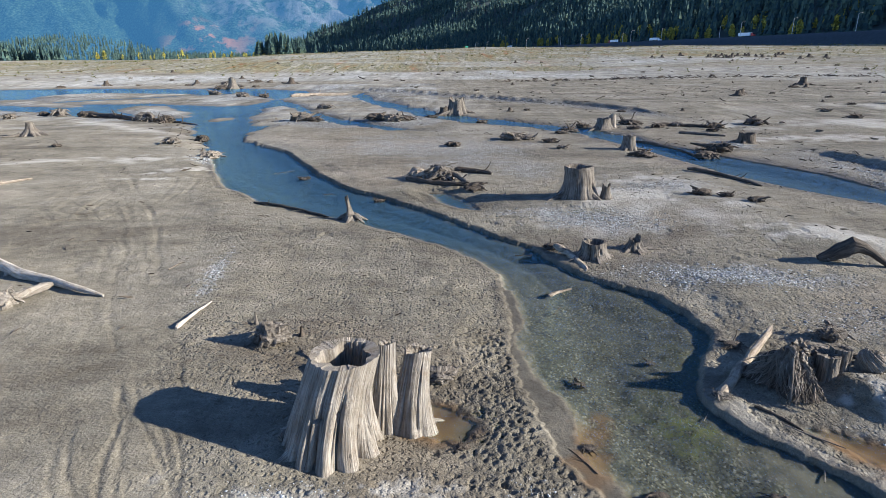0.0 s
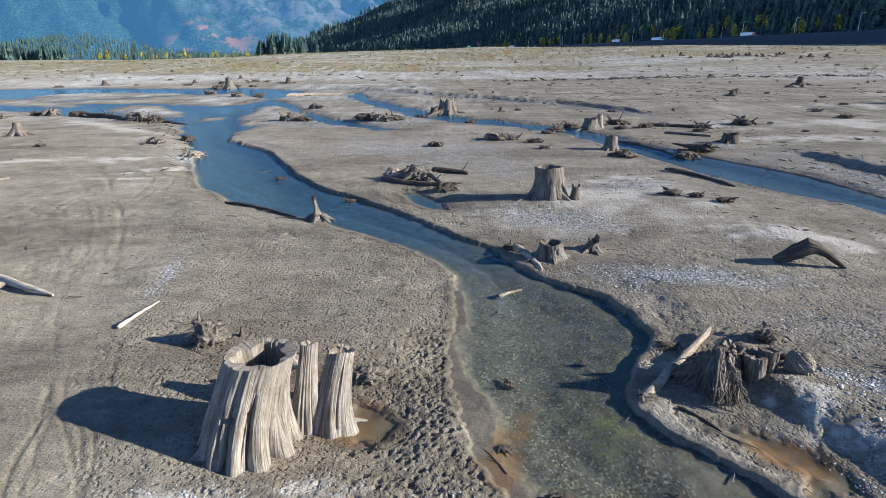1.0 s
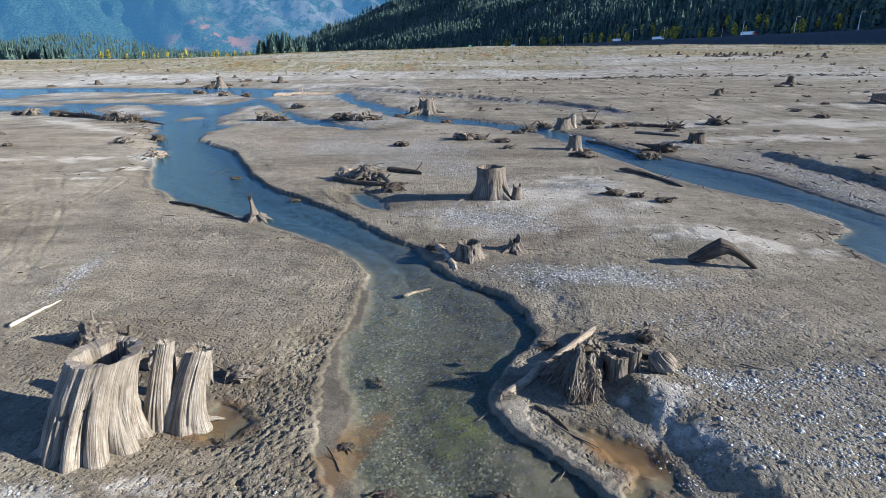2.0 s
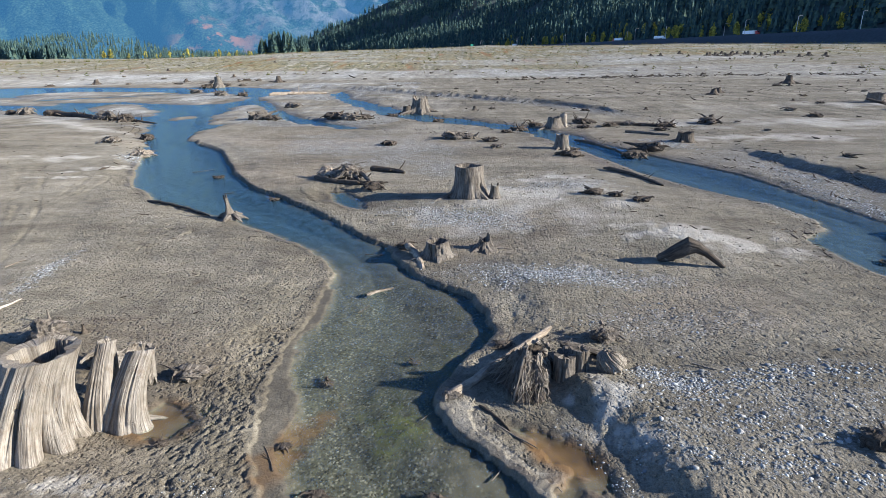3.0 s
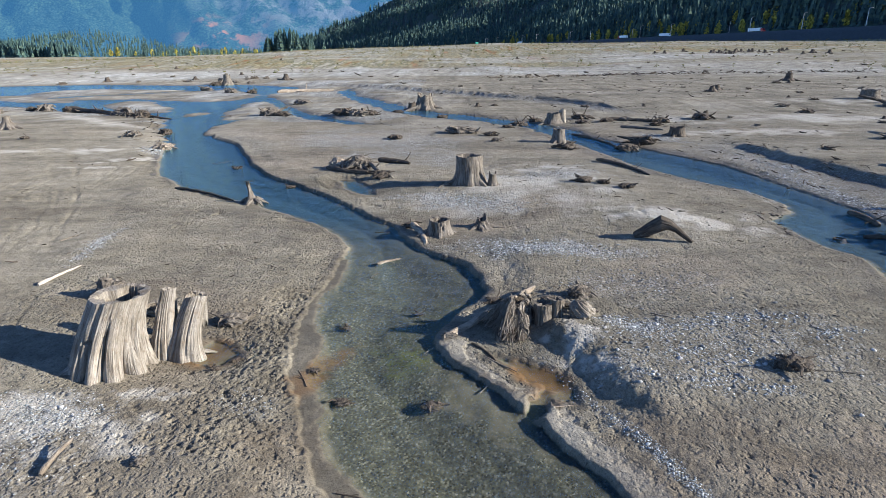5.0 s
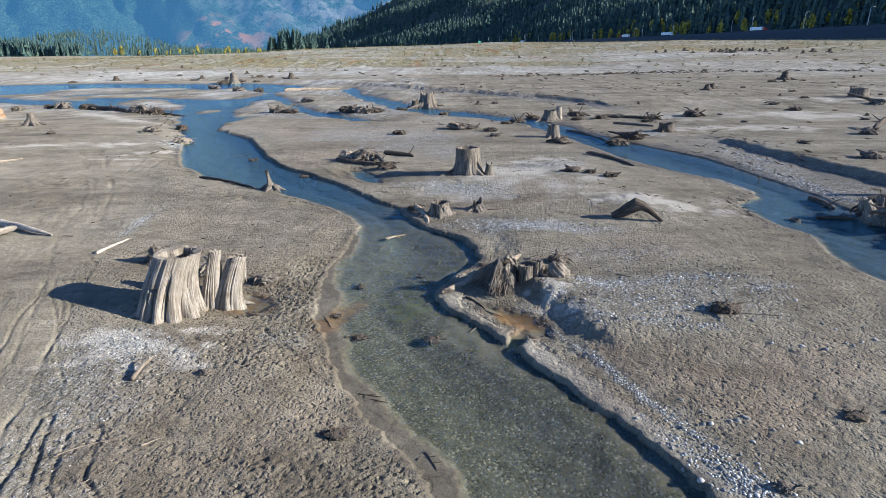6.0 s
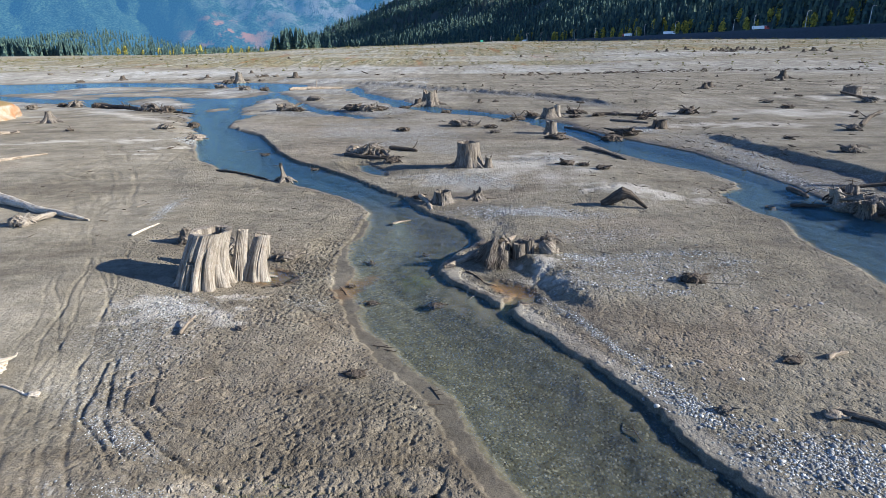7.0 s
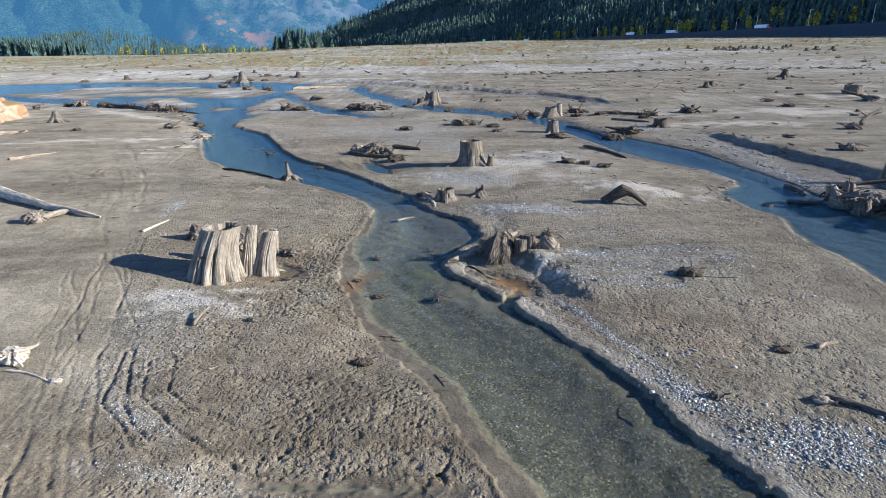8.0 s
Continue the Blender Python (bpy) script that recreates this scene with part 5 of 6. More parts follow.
for k, (x, y, s) in enumerate(((-43.6, 69.4, 1.5), (-40.4, 69.0, 1.3), (-30.6, 62.6, 1.8), (-28.0, 61.2, 1.4), (-46.9, 66.0, 1.1), (-45.5, 69.8, 0.9))):
    root_wad(x, y, s, 74 + k, (WEATHERED, DARKWOOD)[k % 2], "stranded root wad on the lake shore", roots=8, fine=14, flat=0.75, group="stranded root wads")
# islands
for k, (x, y, s) in enumerate(((-14.4, 61.4, 1.9), (-12.9, 60.8, 1.2), (-14.8, 77.8, 1.5), (-6.7, 61.8, 1.7), (-4.9, 60.9, 1.7), (-3.6, 62.0, 1.2), (-33.4, 104.6, 1.8), (-30.2, 106, 1.5), (-41.5, 114.5, 1.9), (-48.4, 138.4, 2.2))):
    root_wad(x, y, s, 90 + k, (WEATHERED, DARKWOOD)[k % 2], "weathered root wad stranded on a gravel bar", roots=9, fine=14, flat=0.6, group="root wads on the bars")
fallen_log((-25, 104), (-16, 108.5), 0.4, 101, DRIFT, "pale log on the gravel bar", end=0.6)
stump(-46.2, 139.5, 1.5, 0.75, 2.7, 102, WEATHERED, "tall grey snag stump on the far shore", roots=4, around=40, flutes=5, ragged=0.3)

# ---- the tangle below the pool ----
root_wad(-1.75, 30.4, 1.0, 111, DRIFT, "pale broken root end on the mud", roots=8, fine=16, flat=0.75)
root_wad(-0.6, 29.9, 1.2, 112, WEATHERED, "grey tangle of roots over a dark hollow", roots=12, fine=30, flat=0.75)
root_wad(0.9, 27.5, 0.8, 113, DARKWOOD, "dark root tangle beside the blue pool", roots=8, fine=18, flat=0.6)
fallen_log((-2.4, 30.0), (0.6, 28.0), 0.16, 114, DARKWOOD, "dark curved log in the root tangle", bend=-0.1)
fallen_log((-0.9, 31.2), (0.8, 28.3), 0.17, 115, WEATHERED, "grey slanting log in the root tangle", z0=0.65)
fallen_log((0.2, 32.6), (2.2, 31.6), 0.2, 116, DARKWOOD, "dark half-buried log on the mud")

# ---- stumps on the bar between the streams ----
stump(5.40, 25.2, 0.95, 0.63, 1.40, 121, WEATHERED, "squared-off grey cedar stump on a gravel mound", roots=2, around=110, rings=18, flutes=6, depth=0.15, hollow=0.2, ragged=0.04, lean=(-0.05, 0.1), power=3.0)
stump(6.45, 24.7, 0.30, 0.17, 0.70, 122, WEATHERED, "narrow splintered slab beside the square stump", roots=1, around=36, flutes=4, ragged=0.3)
stump(3.98, 17.35, 0.55, 0.37, 0.55, 123, WEATHERED, "low fluted grey stump on the stream bank", roots=4, around=90, flutes=7, depth=0.16)
fallen_log((2.95, 18.3), (3.62, 16.3), 0.12, 124, DRIFT, "short pale log leaning into the stream", stubs=1, z0=0.22, z1=0.02, end=0.8)
root_wad(2.9, 18.5, 0.5, 125, DARKWOOD, "dark root fringe at the stream's edge", roots=6, fine=16, flat=0.5)
stump(5.52, 18.1, 0.46, 0.18, 0.55, 126, WEATHERED, "low jagged grey stump beside the gravel", roots=5, around=70, flutes=6, depth=0.25, ragged=0.4, slump=0.2)


def arched_root():
    rng = random.Random(131)
    ob = thing("arched_root", "smooth grey root arching out of the mud", "driftwood", pose(11.6, 16.35, 0.0))
    bm = bmesh.new()
    pts = [(-1.25, 0.35, 0.12), (-0.85, 0.28, 0.24), (-0.45, 0.15, 0.45), (-0.1, 0.05, 0.62), (0.2, -0.1, 0.58), (0.5, -0.28, 0.44), (0.8, -0.45, 0.25), (1.1, -0.6, 0.05)]
    base = ground_at(11.6, 16.35) - 0.05
    tube(bm, [(0.74 * a, 0.74 * b, 0.95 * c + base) for a, b, c in pts], [0.10, 0.20, 0.27, 0.25, 0.17, 0.12, 0.09, 0.06], 14, rng, 0.16)
    part("arch", bm, DARKWOOD, ob)
    bm = bmesh.new()
    tube(bm, [(-0.40, 0.15, base + 0.38), (-0.56, 0.15, base + 0.24), (-0.75, 0.11, base + 0.12)], [0.12, 0.14, 0.08], 8, rng)
    part("root", bm, WEATHERED, ob)


arched_root()
for k, (x, y, s, w) in enumerate(((10.9, 25.2, 0.7, 1), (11.7, 24.6, 0.5, 1), (12.5, 23.6, 0.6, 1), (5.2, 46.2, 1.5, 0), (6.5, 46.0, 1.0, 0), (7.8, 44.3, 0.8, 1), (0.5, 42.4, 0.9, 1), (8.1, 41.0, 0.7, 0), (12.5, 37.2, 1.0, 1), (16.7, 37.6, 1.3, 1), (18.2, 39.2, 1.6, 1), (11.2, 52.6, 1.3, 1), (17.6, 56.4, 1.4, 1), (19.5, 53.6, 1.0, 1), (21.5, 54.4, 1.1, 0), (24.4, 53.0, 1.2, 1), (13.0, 55.0, 1.0, 1), (16.9, 52.6, 0.9, 1), (23.0, 50.4, 0.8, 1), (9.8, 49.5, 0.7, 1), (4.0, 60.0, 0.9, 1), (-1.0, 66.0, 0.9, 1))):
    root_wad(x, y, s, 140 + k, (WEATHERED, DARKWOOD)[w], "low weathered root tangle on the mudflat", roots=8, fine=14, flat=0.5, group="root tangles on the mudflat")
stump(12.5, 40.3, 0.62, 0.42, 1.05, 161, WEATHERED, "grey stump at the edge of the far stream", roots=3, around=60, flutes=6)
stump(14.45, 53.4, 0.95, 0.6, 1.05, 162, WEATHERED, "broad broken grey stump by the far stream", roots=3, around=60, flutes=6, ragged=0.2)
stump(15.35, 53.9, 0.45, 0.3, 1.35, 163, BLEACHED, "pale upright slab beside the broad stump", roots=2, around=40, flutes=4)
stump(1.9, 70.2, 1.5, 0.85, 1.9, 164, WEATHERED, "large jagged grey stump on the far bar", roots=5, around=70, flutes=7, depth=0.25, ragged=0.4)
stump(0.4, 69.6, 1.0, 0.45, 1.1, 165, DARKWOOD, "dark low stump beside the jagged one", roots=4, around=50, flutes=5, ragged=0.3)
stump(22.2, 43.2, 0.75, 0.55, 0.75, 166, DARKWOOD, "dark squat stump beyond the far stream", roots=3, around=50, flutes=5)
fallen_log((13.3, 32.4), (15.0, 27.6), 0.12, 167, DARKWOOD, "dark log along the far stream's bank", stubs=3)
fallen_log((14.6, 45.5), (16.6, 38.4), 0.15, 168, DARKWOOD, "dark log along the upper bank", stubs=3)
fallen_log((19.8, 54.6), (24.8, 52.8), 0.22, 169, DARKWOOD, "long dark stranded log on the mudflat", stubs=4)
fallen_log((19.5, 49.0), (22.5, 47.0), 0.16, 170, WEATHERED, "grey stranded log on the mudflat", stubs=3)

# ---- the tangle in the far stream ----
root_wad(21.5, 15.7, 1.4, 181, WEATHERED, "big grey root wad lying in the far stream", roots=13, fine=30, flat=0.75, lift=-0.1)
root_wad(21.6, 13.6, 1.3, 182, DARKWOOD, "dark root mass on the stream bank", roots=10, fine=20, flat=0.7)
fallen_log((20.6, 20.4), (20.5, 18.4), 0.14, 183, DARKWOOD, "dark log slanting into the stream", end=0.8)
fallen_log((20.95, 17.6), (20.4, 16.1), 0.17, 184, BLEACHED, "pale curved trunk in the root tangle", z0=0.6, z1=0.02, bend=0.08)
fallen_log((18.9, 17.0), (20.2, 16.7), 0.10, 185, DARKWOOD, "dark sunken branch in the stream", z0=0.0, z1=0.05)
fallen_log((22.6, 19.6), (25.6, 18.9), 0.11, 186, DARKWOOD, "dark log on the cut bank", stubs=3)
root_wad(21.3, 17.1, 1.1, 189, DARKWOOD, "dark spiky root wad in the shallows", roots=9, fine=22, flat=0.7)
root_wad(22.6, 15.2, 1.3, 190, DARKWOOD, "dark root mass buried in the bank", roots=9, fine=22, flat=0.6)
root_wad(20.6, 16.2, 0.6, 191, BLEACHED, "pale splayed roots in the stream", roots=8, fine=10, flat=0.9)
for k, (x, y, r0, r1, tall, lean, wood) in enumerate(((20.75, 16.6, 0.34, 0.20, 0.95, (-0.35, 0.1), BLEACHED), (21.4, 16.9, 0.42, 0.26, 0.85, (0.1, 0.3), WEATHERED), (21.0, 15.3, 0.45, 0.30, 0.70, (-0.25, -0.2), WEATHERED), (21.9, 14.4, 0.55, 0.38, 0.55, (0.0, -0.1), WEATHERED))):
    stump(x, y, r0, r1, tall, 340 + k, wood, "leaning broken stump in the tangle by the far stream", roots=3, around=54, flutes=6, ragged=0.15, lean=lean, group="broken stumps in the tangle")
stump(25.3, 20.2, 0.30, 0.16, 1.05, 187, WEATHERED, "narrow grey post of rotten wood", roots=2, around=36, flutes=4)
stump(18.0, 16.9, 0.25, 0.2, 0.16, 188, DARKWOOD, "small dark stub in the stream shallows", roots=3, around=24, flutes=4)

# ---- the root pile on the near bank ----
def root_pile():
    """The upturned plate on the bank: a hump of torn wood thatched with hanging rootlets, and the pieces round it."""
    rng = random.Random(191)
    at = (5.72, 9.72)
    ob = thing("root_plate", "upturned grey root plate thatched with hanging rootlets on the bank", "root wad", pose(*at, ground_at(*at) - 0.04, 0, 0, 18))

    def crest(a, f):
        """A place on the hump: angle round it and share of the way down."""
        lump = noise.noise(Vector((1.7 * math.cos(a), 1.7 * math.sin(a), 1.3 * f + 4.0)))
        reach = (0.20 + 0.40 * f**1.3) * (1 + 0.20 * math.sin(3 * a + 1.1) + 0.45 * lump)
        tall = 0.60 * (1 - f**1.7) * (1 + 0.18 * math.sin(2 * a + 0.5) + 0.30 * noise.noise(Vector((2.4 * math.cos(a), 2.4 * math.sin(a), 9.0))))
        return Vector((reach * math.cos(a) * 1.1 + 0.14 * (1 - f), reach * math.sin(a) + 0.16 * (1 - f), tall))

    bm = bmesh.new()
    fibre = bm.verts.layers.float_vector.new("fibre")
    rows = []
    for k in range(13):
        f = k / 12
        row = []
        for i in range(72):
            a = 6.2832 * i / 72
            p = crest(a, f) * (0.93 + 0.10 * noise.noise(Vector((5 * math.cos(a), 5 * math.sin(a), 2 * f))) + 0.06 * noise.noise(Vector((17 * math.cos(a), 17 * math.sin(a), 3 * f))))
            row.append(bm.verts.new(p))
            row[-1][fibre] = (0.5 * math.cos(a), 0.5 * math.sin(a), f)
        rows.append(row)
    for r, q in zip(rows, rows[1:]):
        for i in range(72):
            bm.faces.new((r[i], q[i], q[(i + 1) % 72], r[(i + 1) % 72]))
    bm.faces.new(rows[0])
    part("core", bm, DARKWOOD, ob)
    bm = bmesh.new()
    for k in range(460):
        a = -2.2 + rng.choice((-1.3, -0.9, -0.45, 0.0, 0.4, 0.85, 1.3)) + rng.gauss(0, 0.17)
        f0 = rng.uniform(0.0, 0.6)
        f1 = min(1.05, f0 + rng.uniform(0.25, 0.6))
        out, drift, pts = rng.uniform(-0.01, 0.10), rng.gauss(0, 0.28), []
        for i in range(6):
            f = f0 + (f1 - f0) * i / 5
            b = a + drift * i / 5 + rng.gauss(0, 0.05)
            p = crest(b, f)
            pts.append(p + Vector((math.cos(b), math.sin(b), 0.15)) * (out * (0.4 + 0.6 * i / 5)) + Vector((rng.gauss(0, 0.012), rng.gauss(0, 0.012), rng.gauss(0, 0.015))))
        tube(bm, pts, taper(rng.choice((0.007, 0.010, 0.014, 0.022)), 5, 0.4), 4, rng, 0.25)
    tagged(part("root_curtain", bm, WEATHERED, ob), kind="stuff")
    for k in range(16):
        a, f0 = rng.uniform(-3.8, 0.6), rng.uniform(0.05, 0.4)
        bend = rng.uniform(-0.5, 0.5)
        bm = bmesh.new()
        tube(bm, [crest(a + bend * i / 5, min(1.05, f0 + 0.13 * i)) * 1.06 + Vector((rng.gauss(0, 0.02), rng.gauss(0, 0.02), 0.0)) for i in range(6)], taper(rng.uniform(0.022, 0.05), 5, 0.35), 7, rng, 0.3)
        part("root", bm, (WEATHERED, DARKWOOD)[k % 2], ob)
    # torn pale strips on the crown and down one side
    for k in range(11):
        a = rng.uniform(-1.7, 0.9)
        f0 = rng.uniform(-0.0, 0.25)
        pts = [crest(a + 0.12 * math.sin(i + k), f0 + 0.07 * i) * 1.05 + Vector((0, 0, 0.02 + rng.uniform(0, 0.03))) for i in range(5)]
        bm = bmesh.new()
        tube(bm, pts, taper(rng.uniform(0.03, 0.055), 4, 0.5), 7, rng, 0.35)
        part("root", bm, BLEACHED, ob)
    for a, f0, r in ((-1.05, 0.55, 0.045), (-1.25, 0.62, 0.03), (-2.3, 0.5, 0.04), (-0.6, 0.4, 0.05)):
        bm = bmesh.new()
        tube(bm, [crest(a, f0 + 0.12 * i) * 1.09 for i in range(5)], taper(r, 4, 0.4), 7, rng, 0.3)
        part("root", bm, BLEACHED if r > 0.04 else WEATHERED, ob)
    fallen_log((4.12, 9.2), (6.56, 11.8), 0.11, 193, DRIFT, "pale debarked log leaning against the root plate", stubs=0, end=0.62, z0=0.07, z1=0.30, bend=0.0)
    for x, y, r, tall, seed, turn in ((6.42, 9.72, 0.20, 0.50, 194, 10), (6.72, 9.80, 0.17, 0.52, 188, 40)):
        stump(x, y, r * 1.1, r, tall, seed, WEATHERED, "short sawn block of split grey wood", roots=0, around=72, rings=12, flutes=6, depth=0.10, ragged=0.05, squash=1.1, hollow=0.04, wall=0.7, groove=0.05, turn=turn)
    burl = thing("wood_burl", "twisted pale burl of folded wood half buried in silt", "driftwood", pose(7.33, 9.72, ground_at(7.33, 9.72) - 0.03, 0, 0, -20))
    bm = bmesh.new()
    bmesh.ops.create_icosphere(bm, subdivisions=5, radius=1.0)
    fibre = bm.verts.layers.float_vector.new("fibre")
    for v in bm.verts:
        c = v.co.copy()
        turn = math.atan2(c.y, c.x) + 0.9 * c.z
        k = 1 + 0.10 * (abs(math.sin(5 * turn)) - 0.5) + 0.06 * (abs(math.sin(11 * turn + 2 * c.z)) - 0.5) + 0.15 * noise.noise(c * 1.6)
        v[fibre] = (0.4 * math.cos(turn), 0.4 * math.sin(turn), c.z * 0.4)
        v.co = Vector((c.x * 0.26 * k - 0.10 * c.z * c.z, c.y * 0.24 * k, max(-0.05, 0.20 + 0.25 * c.z * k)))
    part("burl", bm, BLEACHED, burl)
    fallen_log((6.55, 10.75), (7.95, 10.3), 0.10, 196, WEATHERED, "dark log lying across the root pile", stubs=1, z0=0.40, z1=0.20)
    root_wad(7.65, 11.35, 0.5, 197, WEATHERED, "grey spiky root ball behind the pile", roots=6, fine=50, flat=0.9)
    root_wad(6.75, 10.45, 0.55, 198, WEATHERED, "broken grey roots in the middle of the pile", roots=5, fine=20, flat=0.7, up=0.3)
    root_wad(7.55, 10.15, 0.35, 189, BLEACHED, "pale knot of broken roots beside the dark log", roots=4, fine=8, flat=0.8, up=0.3)
    root_wad(5.45, 11.3, 0.35, 199, DARKWOOD, "dark root scraps at the log's end", roots=5, fine=24, flat=0.4)
    root_wad(4.25, 9.3, 0.32, 200, WEATHERED, "frayed roots where the log meets the stream", roots=4, fine=36, flat=0.4)
    fallen_log((4.75, 9.05), (5.25, 8.35), 0.035, 187, DARKWOOD, "thin dark stick beside the rusty puddle", stubs=0)


root_pile()
root_wad(10.95, 7.4, 0.55, 201, DARKWOOD, "dark knotted root on the rippled sand", roots=8, fine=16, flat=0.55)
twig(11.5, 7.2, 1.3, -15, 202, WEATHERED, "thin grey root trailing over the sand", 0.015, 2)
root_wad(11.4, 3.3, 0.34, 203, DARKWOOD, "dark buried root lump on the sand", roots=4, fine=10, flat=0.4)
fallen_log((12.15, 3.35), (12.7, 3.6), 0.06, 204, DRIFT, "short pale piece of driftwood on sand", stubs=1)
root_wad(11.1, 1.4, 0.32, 205, DRIFT, "pale broken root on the gravel", roots=5, fine=8, flat=0.5)
fallen_log((11.2, 1.5), (12.2, 0.6), 0.07, 206, WEATHERED, "grey forked branch half buried in gravel", stubs=1)
root_wad(9.25, 1.6, 0.26, 207, WEATHERED, "small grey root on the gravel bank", roots=5, fine=8, flat=0.5)

# ---- small drift on the mud and in the stream ----
for k, (x, y, long, turn, r, forks) in enumerate(((-1.75, 2.65, 0.85, 38, 0.013, 1), (-1.28, 1.75, 0.9, 55, 0.013, 1), (-0.7, 2.7, 0.3, 30, 0.018, 1), (4.95, 7.35, 0.55, 60, 0.012, 0), (5.75, 6.95, 0.4, 110, 0.012, 1), (5.3, 8.15, 0.9, -52, 0.022, 0),
                                                  (8.9, 9.0, 0.7, 35, 0.013, 1), (9.3, 9.9, 0.6, -35, 0.02, 0), (0.3, 12.2, 0.35, 10, 0.012, 0), (-2.0, 14.5, 0.4, -20, 0.012, 0), (6.3, 6.6, 0.5, 15, 0.016, 0), (3.85, 9.0, 0.6, 60, 0.008, 2), (12.5, 9.0, 0.5, -40, 0.015, 1))):
    twig(x, y, long, turn, 210 + k, (DRIFT, BLEACHED)[k % 2], "thin bleached stick lying on the mud", r, forks)
fallen_log((-1.95, 4.55), (-1.83, 5.2), 0.05, 231, DRIFT, "broken pale root sticking out of the mud", stubs=1, z1=0.38, end=0.5)
root_wad(-0.62, 4.85, 0.22, 232, WEATHERED, "small grey root in a hollow of the mud", roots=5, fine=4, flat=0.6)
root_wad(-5.2, 2.95, 0.62, 233, PALE, "bleached root crown on the mud", roots=9, fine=8, flat=0.6)
fallen_log((-5.0, 2.5), (-3.75, 2.1), 0.035, 234, PALE, "thin pale limb of the bleached root crown", stubs=2)
root_wad(-3.7, 2.12, 0.2, 235, PALE, "knotted pale end of the thin limb", roots=4, fine=4, flat=0.6)
fallen_log((2.05, 14.55), (2.75, 15.0), 0.06, 236, DRIFT, "pale drift stick stranded in the stream", stubs=1, z0=-0.03, z1=0.0, end=0.4)
for k, (x, y, s) in enumerate(((1.75, 10.05, 0.28), (2.2, 6.85, 0.3), (3.9, 6.75, 0.36), (1.45, 8.0, 0.22), (2.35, 2.95, 0.34), (3.5, 10.9, 0.2), (-3.5, 26.0, 0.4), (-8.0, 31.5, 0.5))):
    root_wad(x, y, s, 240 + k, DARKWOOD, "dark waterlogged clump of twigs in the stream", roots=5, fine=22, flat=0.4, lift=0.02, group="waterlogged twigs")
for k, (x, y, long, turn) in enumerate(((2.75, 4.3, 0.5, -20), (2.95, 4.1, 0.35, -30), (3.85, 2.0, 0.6, 10), (1.3, 7.7, 0.7, 110), (2.1, 13.6, 0.5, 60), (7.5, 1.2, 0.6, 100), (4.0, 2.4, 0.5, -60), (1.9, 18.0, 0.6, -10), (-9.5, 33.5, 1.4, 40), (-6.0, 27.5, 0.6, 0))):
    ob = twig(x, y, long, turn, 260 + k, DARKWOOD, "dark wet twig in the shallow stream", 0.014, 2, group="wet twigs")
    ob.location.z = max(ob.location.z, LEVEL - 0.01)


# ---- debris scattered over the far flat ----
def far_debris():
    rng = random.Random(301)
    kinds = [stump(58.5, 74.5, 1.25, 1.05, 1.25, 302, WEATHERED, "broad grey sawn stump on the upper flat", roots=3, around=40, flutes=5, depth=0.08, group="stumps on the upper flat"),
             root_wad(28.2, 27.6, 1.0, 303, WEATHERED, "grey root wad on the open flat", roots=9, fine=16, flat=0.6, group="root wads on the upper flat"),
             root_wad(42.4, 60.5, 1.2, 304, DARKWOOD, "dark root wad on the open flat", roots=7, fine=10, flat=0.45, group="root wads on the upper flat"),
             fallen_log((38.4, 42.0), (41.4, 44.4), 0.25, 305, DARKWOOD, "dark log propped on roots on the flat", stubs=3, z1=1.35, group="logs on the upper flat"),
             stump(46, 92, 0.9, 0.35, 1.1, 306, DARKWOOD, "small dark stump on the upper flat", roots=4, around=30, flutes=4, ragged=0.3, group="stumps on the upper flat")]
    spots = [(1, 55.5, 66.5, 1.6), (3, 58.0, 70.0, 0.9), (1, 36.5, 40.0, 1.2), (2, 29.0, 55.0, 1.6), (4, 48.5, 96.0, 1.0), (1, 43.5, 67.0, 1.0), (4, 78, 128, 1.8), (2, 70, 118, 1.2), (3, 66, 168, 0.9), (3, -20, 178, 0.8)]
    spots += [(rng.choice((1, 2, 2, 2, 4)), rng.uniform(-8, 105), rng.uniform(62, 150), rng.uniform(0.3, 0.8)) for _ in range(60)]
    spots += [(rng.choice((1, 2, 4)), rng.uniform(-95, -30), rng.uniform(141, 165), rng.uniform(0.9, 1.8)) for _ in range(18)]
    spots += [(rng.choice((1, 2, 4)), rng.uniform(26, 50), rng.uniform(28, 60), rng.uniform(0.25, 0.6)) for _ in range(14)]
    # the crowd of snags high on the shore
    spots += [(4, rng.gauss(152, 16), rng.gauss(305, 12), rng.uniform(0.7, 1.7)) for _ in range(40)]
    spots += [(rng.choice((1, 2, 4, 2)), rng.uniform(-150, 200), rng.uniform(165, 320), rng.uniform(0.6, 1.2)) for _ in range(60)]
    for kind, x, y, size in spots:
        if 0.8 < float(shore(np.array(x), np.array(y))[0]):
            ob = copy_thing(kinds[kind], pose(x, y, ground_at(x, y) - 0.05, 0, 0, rng.uniform(0, 360)))
            ob.scale = (size, size, size)


far_debris()


